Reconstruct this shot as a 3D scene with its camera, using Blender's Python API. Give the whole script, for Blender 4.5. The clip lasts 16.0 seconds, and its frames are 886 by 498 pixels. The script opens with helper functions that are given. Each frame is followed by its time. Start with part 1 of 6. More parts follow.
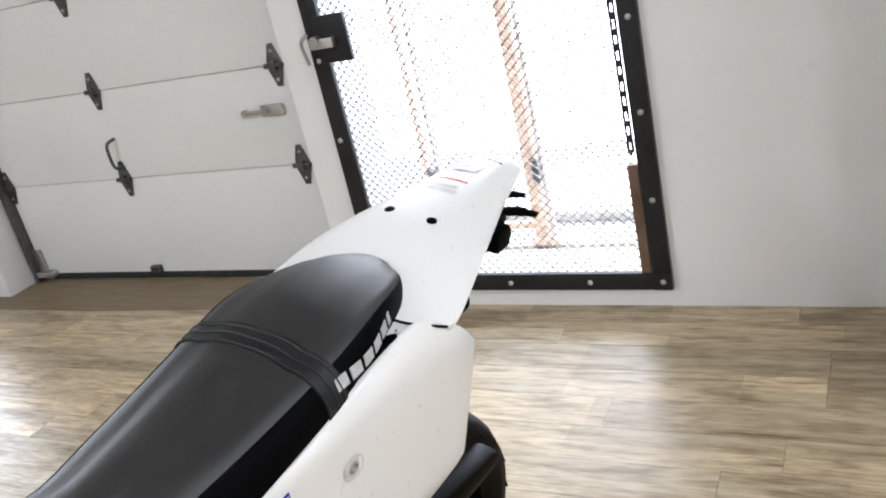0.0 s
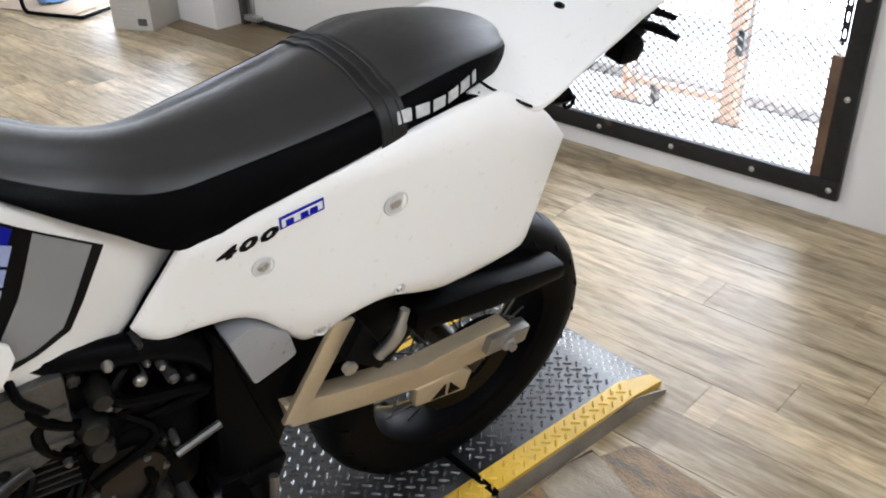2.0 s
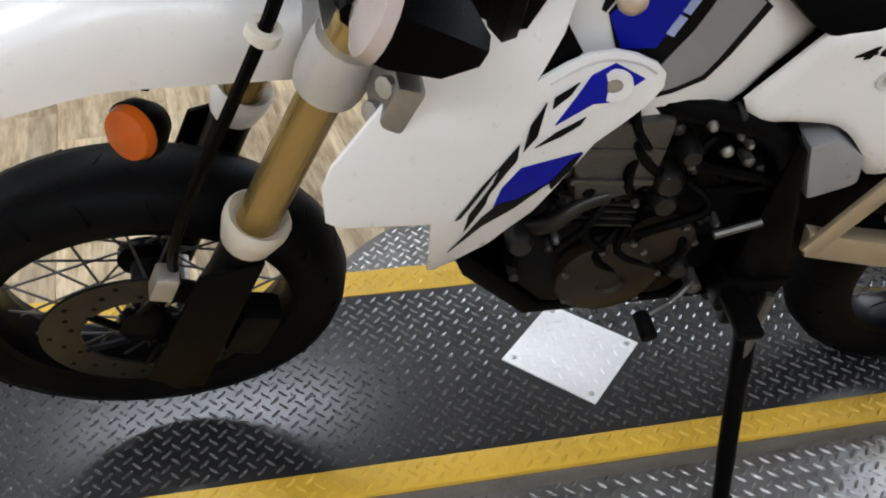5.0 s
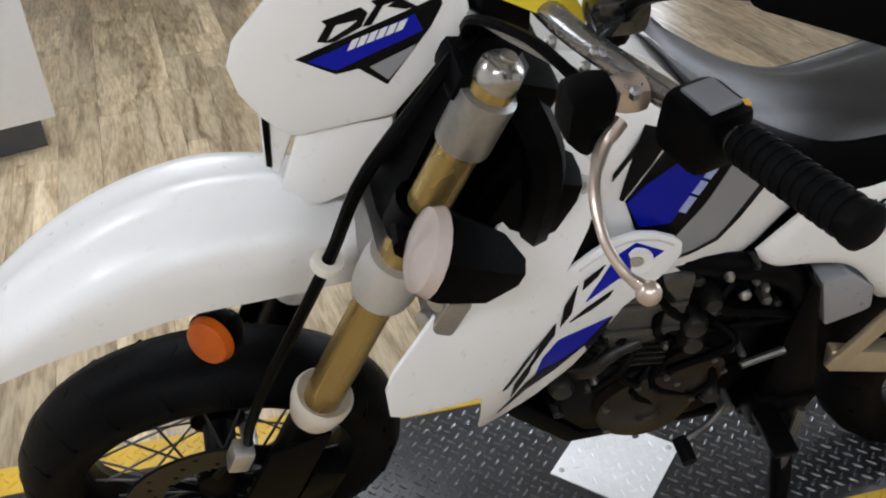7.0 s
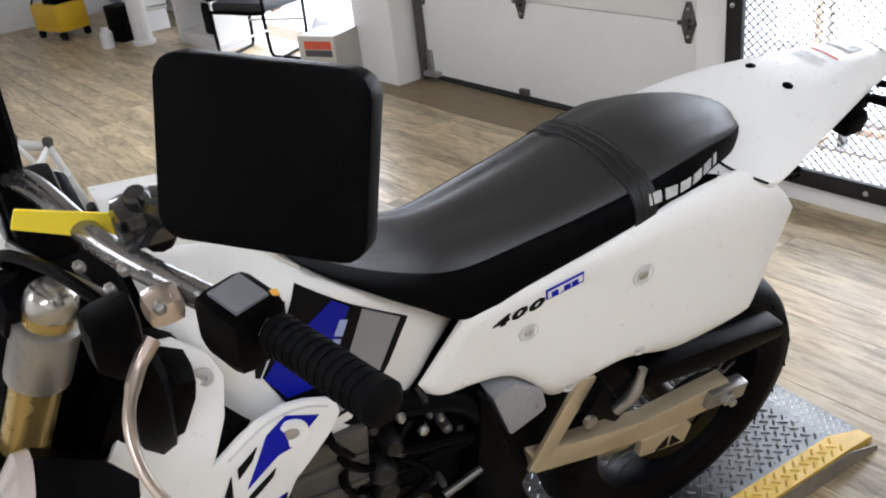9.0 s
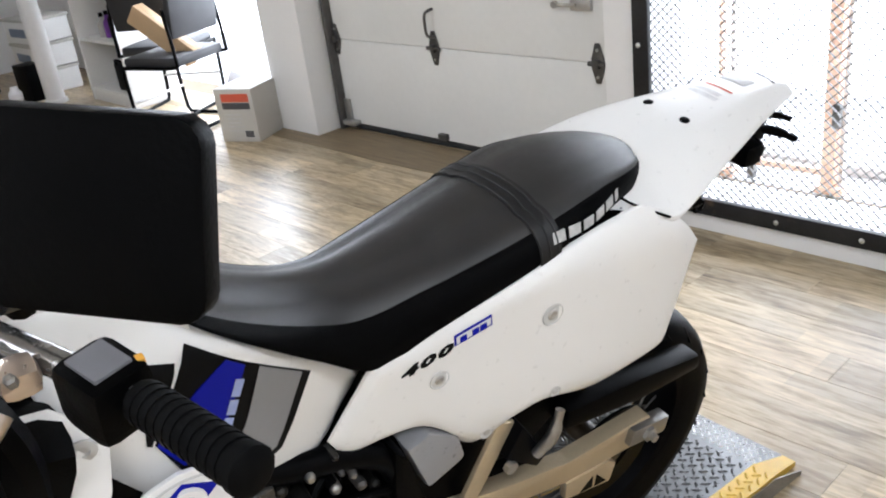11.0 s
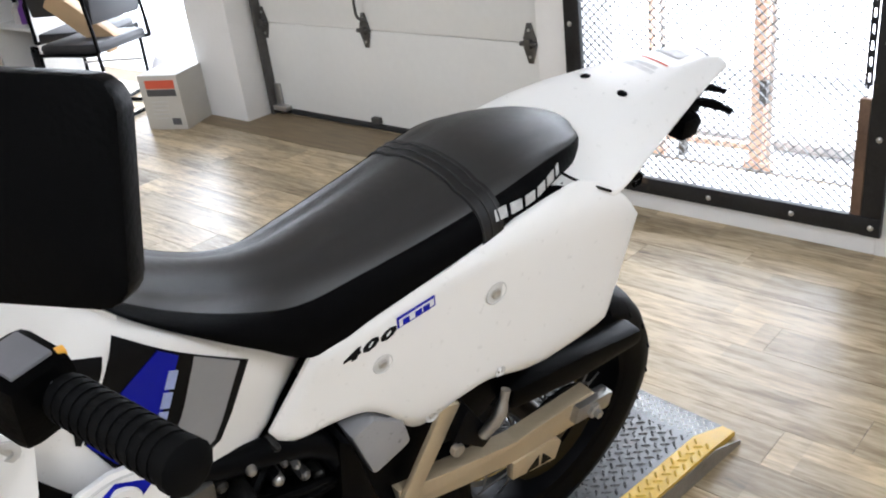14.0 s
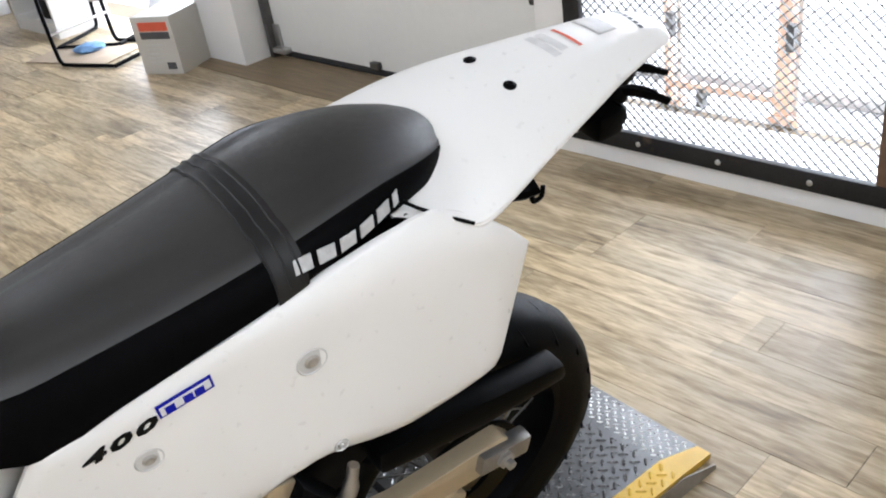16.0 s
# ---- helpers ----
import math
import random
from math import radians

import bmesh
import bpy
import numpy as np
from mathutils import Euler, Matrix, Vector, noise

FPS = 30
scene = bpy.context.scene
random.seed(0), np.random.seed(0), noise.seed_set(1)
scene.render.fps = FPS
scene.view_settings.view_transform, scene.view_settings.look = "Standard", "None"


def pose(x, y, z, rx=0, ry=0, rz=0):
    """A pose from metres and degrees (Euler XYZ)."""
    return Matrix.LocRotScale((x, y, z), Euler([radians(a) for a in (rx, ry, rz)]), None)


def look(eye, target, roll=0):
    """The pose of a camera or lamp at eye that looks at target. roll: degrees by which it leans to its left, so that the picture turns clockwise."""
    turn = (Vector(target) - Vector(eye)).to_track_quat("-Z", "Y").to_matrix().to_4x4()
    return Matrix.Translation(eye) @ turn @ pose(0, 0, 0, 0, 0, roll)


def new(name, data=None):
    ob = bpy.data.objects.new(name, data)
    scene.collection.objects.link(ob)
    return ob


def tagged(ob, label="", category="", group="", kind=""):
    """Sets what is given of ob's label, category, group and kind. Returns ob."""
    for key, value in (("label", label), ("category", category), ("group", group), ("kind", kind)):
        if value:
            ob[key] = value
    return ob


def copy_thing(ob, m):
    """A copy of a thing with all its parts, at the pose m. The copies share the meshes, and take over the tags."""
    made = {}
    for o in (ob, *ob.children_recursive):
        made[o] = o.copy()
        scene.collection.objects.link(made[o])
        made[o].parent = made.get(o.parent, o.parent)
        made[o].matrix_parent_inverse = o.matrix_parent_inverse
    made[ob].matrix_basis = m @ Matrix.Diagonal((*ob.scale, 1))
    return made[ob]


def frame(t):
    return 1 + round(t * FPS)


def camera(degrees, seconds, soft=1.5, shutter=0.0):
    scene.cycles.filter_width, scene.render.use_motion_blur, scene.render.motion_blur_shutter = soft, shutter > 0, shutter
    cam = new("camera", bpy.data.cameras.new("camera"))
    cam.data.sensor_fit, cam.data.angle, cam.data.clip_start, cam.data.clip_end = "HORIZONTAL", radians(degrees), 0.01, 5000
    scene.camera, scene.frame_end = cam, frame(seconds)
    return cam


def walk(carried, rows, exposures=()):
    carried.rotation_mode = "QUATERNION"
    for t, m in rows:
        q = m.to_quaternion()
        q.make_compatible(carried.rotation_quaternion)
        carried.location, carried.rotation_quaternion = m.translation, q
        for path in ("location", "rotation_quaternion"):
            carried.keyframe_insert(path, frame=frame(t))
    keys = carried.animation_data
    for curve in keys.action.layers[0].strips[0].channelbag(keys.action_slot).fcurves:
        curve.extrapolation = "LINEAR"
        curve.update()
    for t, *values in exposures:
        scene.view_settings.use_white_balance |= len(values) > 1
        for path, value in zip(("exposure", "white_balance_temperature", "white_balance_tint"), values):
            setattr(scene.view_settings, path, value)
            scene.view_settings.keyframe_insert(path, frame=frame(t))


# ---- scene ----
cam = camera(53.3, 16.0, 2.0)
PATH = [
    (0, (-0.388, -1.358, 1.501), (-1.295, 0.264, 0.762), -13.2),
    (0.5, (-0.279, -1.453, 1.509), (-1.224, 0.14, 0.757), -7.1),
    (1, (-0.246, -1.416, 1.476), (-1.398, 0.027, 0.707), -3.0),
    (1.5, (-0.234, -1.339, 1.428), (-1.466, -0.032, 0.549), -2.9),
    (2, (-0.247, -1.324, 1.382), (-1.444, -0.065, 0.392), -1.7),
    (2.5, (-0.247, -1.335, 1.345), (-1.412, -0.092, 0.297), -1.4),
    (3, (-0.234, -1.345, 1.305), (-1.336, -0.159, 0.131), -1.0),
    (3.5, (-0.253, -1.409, 1.295), (-1.498, -0.39, 0.107), -0.2),
    (4, (-0.285, -1.513, 1.289), (-1.684, -0.739, 0.088), 2.2),
    (4.5, (-0.314, -1.591, 1.282), (-1.775, -0.979, 0.061), 5.0),
    (6.8, (-0.314, -1.688, 1.443), (-1.9, -1.238, 0.311), -2.4),
    (7, (-0.315, -1.663, 1.469), (-1.895, -1.135, 0.362), -2.5),
    (7.5, (-0.318, -1.605, 1.498), (-1.883, -0.945, 0.442), -4.7),
    (8, (-0.29, -1.547, 1.502), (-1.829, -0.723, 0.524), -6.2),
    (8.5, (-0.277, -1.52, 1.498), (-1.785, -0.588, 0.573), -6.3),
    (9, (-0.266, -1.492, 1.498), (-1.719, -0.449, 0.603), -6.9),
    (9.5, (-0.257, -1.478, 1.496), (-1.687, -0.377, 0.634), -7.1),
    (12, (-0.27, -1.437, 1.476), (-1.606, -0.204, 0.64), -7.0),
    (12.5, (-0.276, -1.437, 1.473), (-1.587, -0.189, 0.624), -6.6),
    (13, (-0.276, -1.437, 1.468), (-1.572, -0.176, 0.614), -7.1),
    (13.5, (-0.279, -1.436, 1.466), (-1.559, -0.163, 0.604), -7.1),
    (14, (-0.284, -1.434, 1.464), (-1.553, -0.154, 0.598), -7.3),
    (14.5, (-0.296, -1.438, 1.458), (-1.533, -0.138, 0.576), -7.3),
    (15, (-0.316, -1.45, 1.447), (-1.519, -0.197, 0.456), -12.8),
    (15.5, (-0.316, -1.243, 1.42), (-1.602, -0.028, 0.488), -9.9),
    (16, (-0.308, -1.001, 1.417), (-1.632, 0.124, 0.427), -9.2),
]
EXPOSURE = [(t, stops, 5800, 10) for t, stops in ((0.0, 0.58), (1.0, 0.55), (2.5, 0.52), (4.5, 0.28), (7.0, 0.10), (8.0, 0.05), (9.0, 0.36), (9.5, 0.48), (12.5, 0.54), (15.5, 0.48), (16.0, 0.55))]
walk(cam, [(t, look(eye, target, roll)) for t, eye, target, roll in PATH], exposures=EXPOSURE)

# ---- light ----
world = bpy.data.worlds.new("daylight")
world.use_nodes = True
scene.world = world
_wn = world.node_tree.nodes
_sky = _wn.new("ShaderNodeTexSky")
_sky.sky_type, _sky.sun_disc = "NISHITA", False
_sky.sun_elevation, _sky.sun_rotation = radians(35), radians(200)
world.node_tree.links.new(_sky.outputs[0], _wn["Background"].inputs[0])
_wn["Background"].inputs[1].default_value = 0.15


def lamp(name, kind, m, energy, size=(1, 1), color=(1, 1, 1)):
    d = bpy.data.lights.new(name, kind)
    d.energy, d.color = energy, color
    if kind == "AREA":
        d.shape, d.size, d.size_y = "RECTANGLE", size[0], size[1]
    else:
        d.angle = radians(size[0])
    ob = new(name, d)
    ob.matrix_world = m
    return ob


SUN = lamp("sun", "SUN", look((0, 0, 5), (-1.5, -2.2, 0)), 0.8, (12, 0), (1, 0.96, 0.9))
lamp("window_light", "AREA", look((-1.68, 2.75, 1.5), (-1.68, 0, 0.75)), 70, (1.6, 2.6), (0.96, 0.98, 1.0))
lamp("window_light", "AREA", look((-6.2, 2.6, 1.5), (-6.0, 0, 0.8)), 62, (2.0, 2.4), (0.96, 0.98, 1.0))
for px, py, power in ((1.0, -0.6, 28), (0.9, -2.9, 40), (-1.9, -3.9, 34), (-3.7, -1.8, 44)):
    lamp("ceiling_light", "AREA", look((px, py, 2.84), (px, py, 0)), power, (0.15, 1.5), (0.98, 0.975, 0.96))


# ---- materials ----
def mat(name, color, rough=0.5, metal=0.0, vary=0.12, scale=8.0, bump=0.0, bump_scale=120.0, coat=0.0, spots=None, aniso=None, spec=0.5):
    """Principled surface with variation at two scales, fine relief and uneven gloss."""
    m = bpy.data.materials.new(name)
    m.use_nodes = True
    nt = m.node_tree
    n, ln = nt.nodes, nt.links.new
    b = n["Principled BSDF"]
    co = n.new("ShaderNodeTexCoord")
    src = co.outputs["Object"]
    if aniso:
        mp = n.new("ShaderNodeMapping")
        mp.inputs["Scale"].default_value = aniso
        ln(src, mp.inputs[0])
        src = mp.outputs[0]
    big, fine = n.new("ShaderNodeTexNoise"), n.new("ShaderNodeTexNoise")
    big.inputs["Scale"].default_value, fine.inputs["Scale"].default_value = scale, scale * 14
    big.inputs["Detail"].default_value = 5
    for t in (big, fine):
        ln(src, t.inputs[0])
    mix = n.new("ShaderNodeMix")
    mix.data_type = "FLOAT"
    mix.inputs[0].default_value = 0.35
    ln(big.outputs[0], mix.inputs[2])
    ln(fine.outputs[0], mix.inputs[3])
    ramp = n.new("ShaderNodeValToRGB")
    lo = [c * (1 - vary) for c in color]
    hi = [min(1, c * (1 + vary * 0.6)) for c in color]
    ramp.color_ramp.elements[0].position, ramp.color_ramp.elements[1].position = 0.3, 0.7
    ramp.color_ramp.elements[0].color, ramp.color_ramp.elements[1].color = (*lo, 1), (*hi, 1)
    ln(mix.outputs[0], ramp.inputs[0])
    out = ramp.outputs[0]
    if spots:
        st = n.new("ShaderNodeTexNoise")
        st.inputs["Scale"].default_value, st.inputs["Detail"].default_value = spots[1], 8
        ln(src, st.inputs[0])
        sr = n.new("ShaderNodeValToRGB")
        sr.color_ramp.elements[0].position, sr.color_ramp.elements[1].position = spots[2], spots[2] + 0.12
        ln(st.outputs[0], sr.inputs[0])
        mc = n.new("ShaderNodeMix")
        mc.data_type = "RGBA"
        mc.inputs[7].default_value = (*spots[0], 1)
        ln(sr.outputs[0], mc.inputs[0])
        ln(out, mc.inputs[6])
        out = mc.outputs[2]
    ln(out, b.inputs["Base Color"])
    rr = n.new("ShaderNodeMapRange")
    rr.inputs[3].default_value, rr.inputs[4].default_value = max(0.02, rough - 0.08), min(1, rough + 0.1)
    ln(fine.outputs[0], rr.inputs[0])
    ln(rr.outputs[0], b.inputs["Roughness"])
    b.inputs["Metallic"].default_value = metal
    b.inputs["Coat Weight"].default_value = coat
    b.inputs["Specular IOR Level"].default_value = spec
    b.inputs["Coat Roughness"].default_value = 0.08
    if bump:
        bn = n.new("ShaderNodeTexNoise")
        bn.inputs["Scale"].default_value, bn.inputs["Detail"].default_value = bump_scale, 4
        ln(src, bn.inputs[0])
        bp = n.new("ShaderNodeBump")
        bp.inputs["Strength"].default_value, bp.inputs["Distance"].default_value = bump, 0.004
        ln(bn.outputs[0], bp.inputs["Height"])
        ln(bp.outputs[0], b.inputs["Normal"])
    return m


def plank_material():
    m = bpy.data.materials.new("wood_plank")
    m.use_nodes = True
    nt = m.node_tree
    n, ln = nt.nodes, nt.links.new
    b = n["Principled BSDF"]
    geo, co = n.new("ShaderNodeObjectInfo"), n.new("ShaderNodeNewGeometry")
    add = n.new("ShaderNodeVectorMath")
    add.operation = "MULTIPLY_ADD"
    comb = n.new("ShaderNodeCombineXYZ")
    for k in range(3):
        ln(geo.outputs["Random"], comb.inputs[k])
    add.inputs[1].default_value = (37, 53, 17)
    ln(comb.outputs[0], add.inputs[0])
    ln(co.outputs["Position"], add.inputs[2])
    mp = n.new("ShaderNodeMapping")
    mp.inputs["Scale"].default_value = (1.6, 11, 1)
    ln(add.outputs[0], mp.inputs[0])
    g1, g2, g3 = (n.new("ShaderNodeTexNoise") for _ in range(3))
    for g, s, d, dist in ((g1, 1.5, 6, 1.2), (g2, 9, 8, 0.4), (g3, 0.9, 3, 0.6)):
        g.inputs["Scale"].default_value, g.inputs["Detail"].default_value, g.inputs["Distortion"].default_value = s, d, dist
        ln(mp.outputs[0] if g is not g3 else co.outputs["Position"], g.inputs[0])
    mx = n.new("ShaderNodeMix")
    mx.data_type = "FLOAT"
    mx.inputs[0].default_value = 0.4
    ln(g1.outputs[0], mx.inputs[2])
    ln(g2.outputs[0], mx.inputs[3])
    ramp = n.new("ShaderNodeValToRGB")
    e = ramp.color_ramp.elements
    e[0].position, e[0].color = 0.30, (0.15, 0.105, 0.056, 1)
    e[1].position, e[1].color = 0.70, (0.70, 0.59, 0.41, 1)
    for p, c in ((0.43, (0.36, 0.272, 0.158, 1)), (0.55, (0.55, 0.44, 0.28, 1))):
        x = e.new(p)
        x.color = c
    ln(mx.outputs[0], ramp.inputs[0])
    hsv = n.new("ShaderNodeHueSaturation")
    v = n.new("ShaderNodeMapRange")
    v.inputs[3].default_value, v.inputs[4].default_value = 0.78, 1.14
    ln(geo.outputs["Random"], v.inputs[0])
    ln(v.outputs[0], hsv.inputs["Value"])
    ln(ramp.outputs[0], hsv.inputs["Color"])
    # printed strips, two to a plank and about half a metre long, each with its own tone
    sub, flo, wn = n.new("ShaderNodeVectorMath"), n.new("ShaderNodeVectorMath"), n.new("ShaderNodeTexWhiteNoise")
    sub.operation, flo.operation = "MULTIPLY_ADD", "FLOOR"
    sub.inputs[1].default_value, sub.inputs[2].default_value = (1.9, 1 / 0.076, 0), (0, -(1.66 - 0.076) / 0.076 + 40, 0)
    off = n.new("ShaderNodeVectorMath")
    off.operation = "MULTIPLY_ADD"
    off.inputs[1].default_value = (7.3, 0, 0)
    ln(comb.outputs[0], off.inputs[0])
    ln(co.outputs["Position"], off.inputs[2])
    ln(off.outputs[0], sub.inputs[0])
    ln(sub.outputs[0], flo.inputs[0])
    ln(flo.outputs[0], wn.inputs["Vector"])
    tone = n.new("ShaderNodeMapRange")
    tone.inputs[3].default_value, tone.inputs[4].default_value = 0.80, 1.14
    ln(wn.outputs["Value"], tone.inputs[0])
    strip = n.new("ShaderNodeHueSaturation")
    ln(tone.outputs[0], strip.inputs["Value"])
    ln(hsv.outputs[0], strip.inputs["Color"])
    ln(strip.outputs[0], b.inputs["Base Color"])
    rr = n.new("ShaderNodeMapRange")
    rr.inputs[3].default_value, rr.inputs[4].default_value = 0.24, 0.46
    ln(g3.outputs[0], rr.inputs[0])
    ln(rr.outputs[0], b.inputs["Roughness"])
    bp = n.new("ShaderNodeBump")
    bp.inputs["Strength"].default_value, bp.inputs["Distance"].default_value = 0.25, 0.002
    ln(g2.outputs[0], bp.inputs["Height"])
    ln(bp.outputs[0], b.inputs["Normal"])
    return m


def glow(name, color, strength):
    m = bpy.data.materials.new(name)
    m.use_nodes = True
    b = m.node_tree.nodes["Principled BSDF"]
    b.inputs["Base Color"].default_value = (*color, 1)
    b.inputs["Emission Color"].default_value = (*color, 1)
    b.inputs["Emission Strength"].default_value = strength
    return m


PLANK = plank_material()
WALL = mat("white_wall_paint", (0.82, 0.81, 0.80), 0.6, vary=0.03, scale=2.5, bump=0.15, bump_scale=60, spots=((0.62, 0.59, 0.54), 3.0, 0.68))
DOORPAINT = mat("door_enamel", (0.78, 0.775, 0.75), 0.42, vary=0.04, scale=2, bump=0.08, bump_scale=90)
BLACKSTEEL = mat("black_steel", (0.028, 0.028, 0.03), 0.42, 0.6, 0.4, 6, 0.2, 80, spots=((0.12, 0.085, 0.06), 9, 0.66))
RUST = mat("rusty_steel", (0.16, 0.10, 0.065), 0.6, 0.4, 0.4, 12, 0.3, 90)
MESH = mat("expanded_metal", (0.055, 0.053, 0.05), 0.5, 0.5, 0.3, 8)
# Orange paled, so glare from the bright backdrop is in the colour.
PALEDORANGE = mat("glare_paled_orange_paint", (0.90, 0.60, 0.44), 0.5, vary=0.15, scale=5)
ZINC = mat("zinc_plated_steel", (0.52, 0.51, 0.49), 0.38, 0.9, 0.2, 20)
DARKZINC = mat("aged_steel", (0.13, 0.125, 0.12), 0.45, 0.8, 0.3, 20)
RUBBERSEAL = mat("rubber_seal", (0.02, 0.02, 0.02), 0.8, vary=0.3, scale=10)
WHITEPL = mat("white_plastic", (0.84, 0.83, 0.81), 0.3, vary=0.006, scale=5, coat=0.2)
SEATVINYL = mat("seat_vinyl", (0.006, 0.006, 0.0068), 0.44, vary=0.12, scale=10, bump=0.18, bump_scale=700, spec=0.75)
# Seat vinyl darkened and dulled, so shade on the sides is in the colour.
SEATSHADE = mat("shaded_seat_vinyl", (0.0016, 0.0016, 0.0018), 0.5, vary=0.12, scale=10, bump=0.2, bump_scale=500, spec=0.035)
STRAPVINYL = mat("strap_vinyl", (0.006, 0.006, 0.0065), 0.5, vary=0.12, scale=10, bump=0.15, bump_scale=600, spec=0.4)
BLACKPL = mat("black_plastic", (0.0012, 0.0012, 0.0013), 0.4, vary=0.25, scale=14, bump=0.1, bump_scale=300, spec=0.04)
RUBBER = mat("tyre_rubber", (0.0025, 0.0025, 0.0028), 0.5, vary=0.25, scale=12, bump=0.15, bump_scale=200, spec=0.06)
GRIP = mat("grip_rubber", (0.003, 0.003, 0.0032), 0.6, vary=0.2, scale=20, spec=0.05)
BLACKMET = mat("black_coated_metal", (0.002, 0.002, 0.0024), 0.36, 0.0, 0.3, 15, spec=0.05)
ALU = mat("cast_aluminium", (0.36, 0.35, 0.335), 0.36, 0.9, 0.2, 12, 0.15, 150)
PALEGREY = mat("pale_grey_plastic", (0.58, 0.575, 0.56), 0.4, vary=0.05, scale=20)
SILVER = mat("silver_paint", (0.27, 0.265, 0.26), 0.24, 0.9, 0.1, 10)
CHROME = mat("polished_metal", (0.42, 0.40, 0.37), 0.22, 0.9, 0.08, 12)
GOLD = mat("gold_anodised", (0.40, 0.28, 0.095), 0.24, 0.7, 0.05, 0.6)
BRONZE = mat("bronze_cover", (0.026, 0.019, 0.013), 0.38, 0.5, 0.2, 12, spec=0.3)
CHAMP = mat("champagne_alloy", (0.62, 0.52, 0.44), 0.3, 0.85, 0.08, 12)
SWING = mat("swingarm_alloy", (0.56, 0.46, 0.31), 0.42, 0.6, 0.12, 9)
GLOSSBLACK = mat("gloss_black_plastic", (0.008, 0.008, 0.009), 0.12, vary=0.1, scale=10, coat=0.5)
HEADALLOY = mat("cast_head_alloy", (0.11, 0.107, 0.103), 0.36, 0.85, 0.3, 18, 0.2, 200)
# Engine and disc metal darkened, so their shade is put into the colour.
SHADEALLOY = mat("shaded_dark_alloy", (0.035, 0.034, 0.032), 0.32, 0.8, 0.4, 25)
BLUE = mat("blue_film", (0.006, 0.010, 0.32), 0.35, vary=0.06, scale=6, spec=0.12)
SWITCHGREY = mat("grey_switch_print", (0.16, 0.16, 0.175), 0.45, vary=0.1, scale=40)
GUARDGREY = mat("grey_guard_plastic", (0.27, 0.27, 0.28), 0.3, vary=0.05, scale=8, coat=0.3)
GREYFILM = mat("grey_film", (0.27, 0.27, 0.28), 0.35, vary=0.06, scale=6, spec=0.3)
BLACKFILM = mat("black_film", (0.004, 0.004, 0.0045), 0.4, vary=0.1, scale=6, spec=0.08)
WHITEFILM = mat("white_print", (0.75, 0.75, 0.76), 0.5, vary=0.05, scale=6)
WORNWHITE = mat("worn_white_print", (0.52, 0.52, 0.52), 0.5, vary=0.35, scale=60)
GREYPRINT = mat("grey_print", (0.52, 0.51, 0.5), 0.5, vary=0.12, scale=30)
PALEPRINT = mat("pale_print", (0.66, 0.655, 0.65), 0.45, vary=0.16, scale=60)
REDPRINT = mat("red_print", (0.62, 0.10, 0.05), 0.5, vary=0.1, scale=20)
AMBER = mat("amber_lens", (0.50, 0.095, 0.004), 0.22, vary=0.15, scale=30, spec=0.3)
PEACH = mat("clear_signal_lens", (0.46, 0.38, 0.34), 0.18, vary=0.08, scale=30, coat=0.6)
DECK = mat("black_tread_plate", (0.022, 0.022, 0.023), 0.30, 0.1, 0.35, 7, 0.08, 90, spots=((0.008, 0.008, 0.008), 6, 0.64), spec=0.7)
# Paler and more metallic than the deck: glints are put into the colour.
TREADGLINT = mat("glinting_tread", (0.10, 0.10, 0.10), 0.26, 0.5, 0.35, 9)
YELLOW = mat("yellow_safety_paint", (0.68, 0.43, 0.035), 0.48, vary=0.14, scale=9, spots=((0.25, 0.16, 0.03), 14, 0.66))
# Near-white and hardly metallic: the plate's reflected light is in its colour.
LITPLATE = mat("lit_aluminium_plate", (0.86, 0.86, 0.85), 0.45, 0.2, 0.12, 8, 0.1, 100)
DISCPLATE = mat("scuffed_tread_plate", (0.31, 0.305, 0.30), 0.36, 0.8, 0.22, 6, 0.15, 100, spots=((0.24, 0.225, 0.20), 5, 0.60))
DARKFLOOR = mat("worn_threshold_boards", (0.21, 0.155, 0.088), 0.5, vary=0.35, scale=5, bump=0.2, bump_scale=60, aniso=(1, 8, 1))
SUBFLOOR = mat("exposed_subfloor", (0.30, 0.195, 0.095), 0.45, vary=0.75, scale=5, bump=0.45, bump_scale=40, aniso=(2, 5, 1), spots=((0.15, 0.115, 0.075), 6, 0.52))
# Dark brown for the painted shadow rims under torn floor pieces.
TEARSHADE = mat("tear_shadow_brown", (0.045, 0.032, 0.02), 0.6, vary=0.4, scale=30, bump=0.4, bump_scale=120)
SLATE = mat("torn_vinyl", (0.33, 0.27, 0.19), 0.42, vary=0.45, scale=5, bump=0.3, bump_scale=40, aniso=(2, 7, 1))
CARD = mat("cardboard", (0.46, 0.32, 0.18), 0.75, vary=0.1, scale=10)
WHITECARD = mat("white_carton", (0.52, 0.50, 0.46), 0.55, vary=0.06, scale=8)
DARKPRINT = mat("dark_print", (0.07, 0.07, 0.075), 0.5, vary=0.2, scale=14)
CHAIRFAB = mat("black_chair_vinyl", (0.025, 0.025, 0.028), 0.5, vary=0.2, scale=10)
SHELFWHITE = mat("white_laminate", (0.76, 0.75, 0.73), 0.45, vary=0.04, scale=4)
YELLOWPL = mat("yellow_plastic", (0.80, 0.50, 0.02), 0.4, vary=0.08, scale=6)
BAG = mat("clear_plastic_bag", (0.78, 0.78, 0.80), 0.3, vary=0.1, scale=20)
BLUECLOTH = mat("blue_cloth", (0.20, 0.36, 0.62), 0.8, vary=0.2, scale=30)
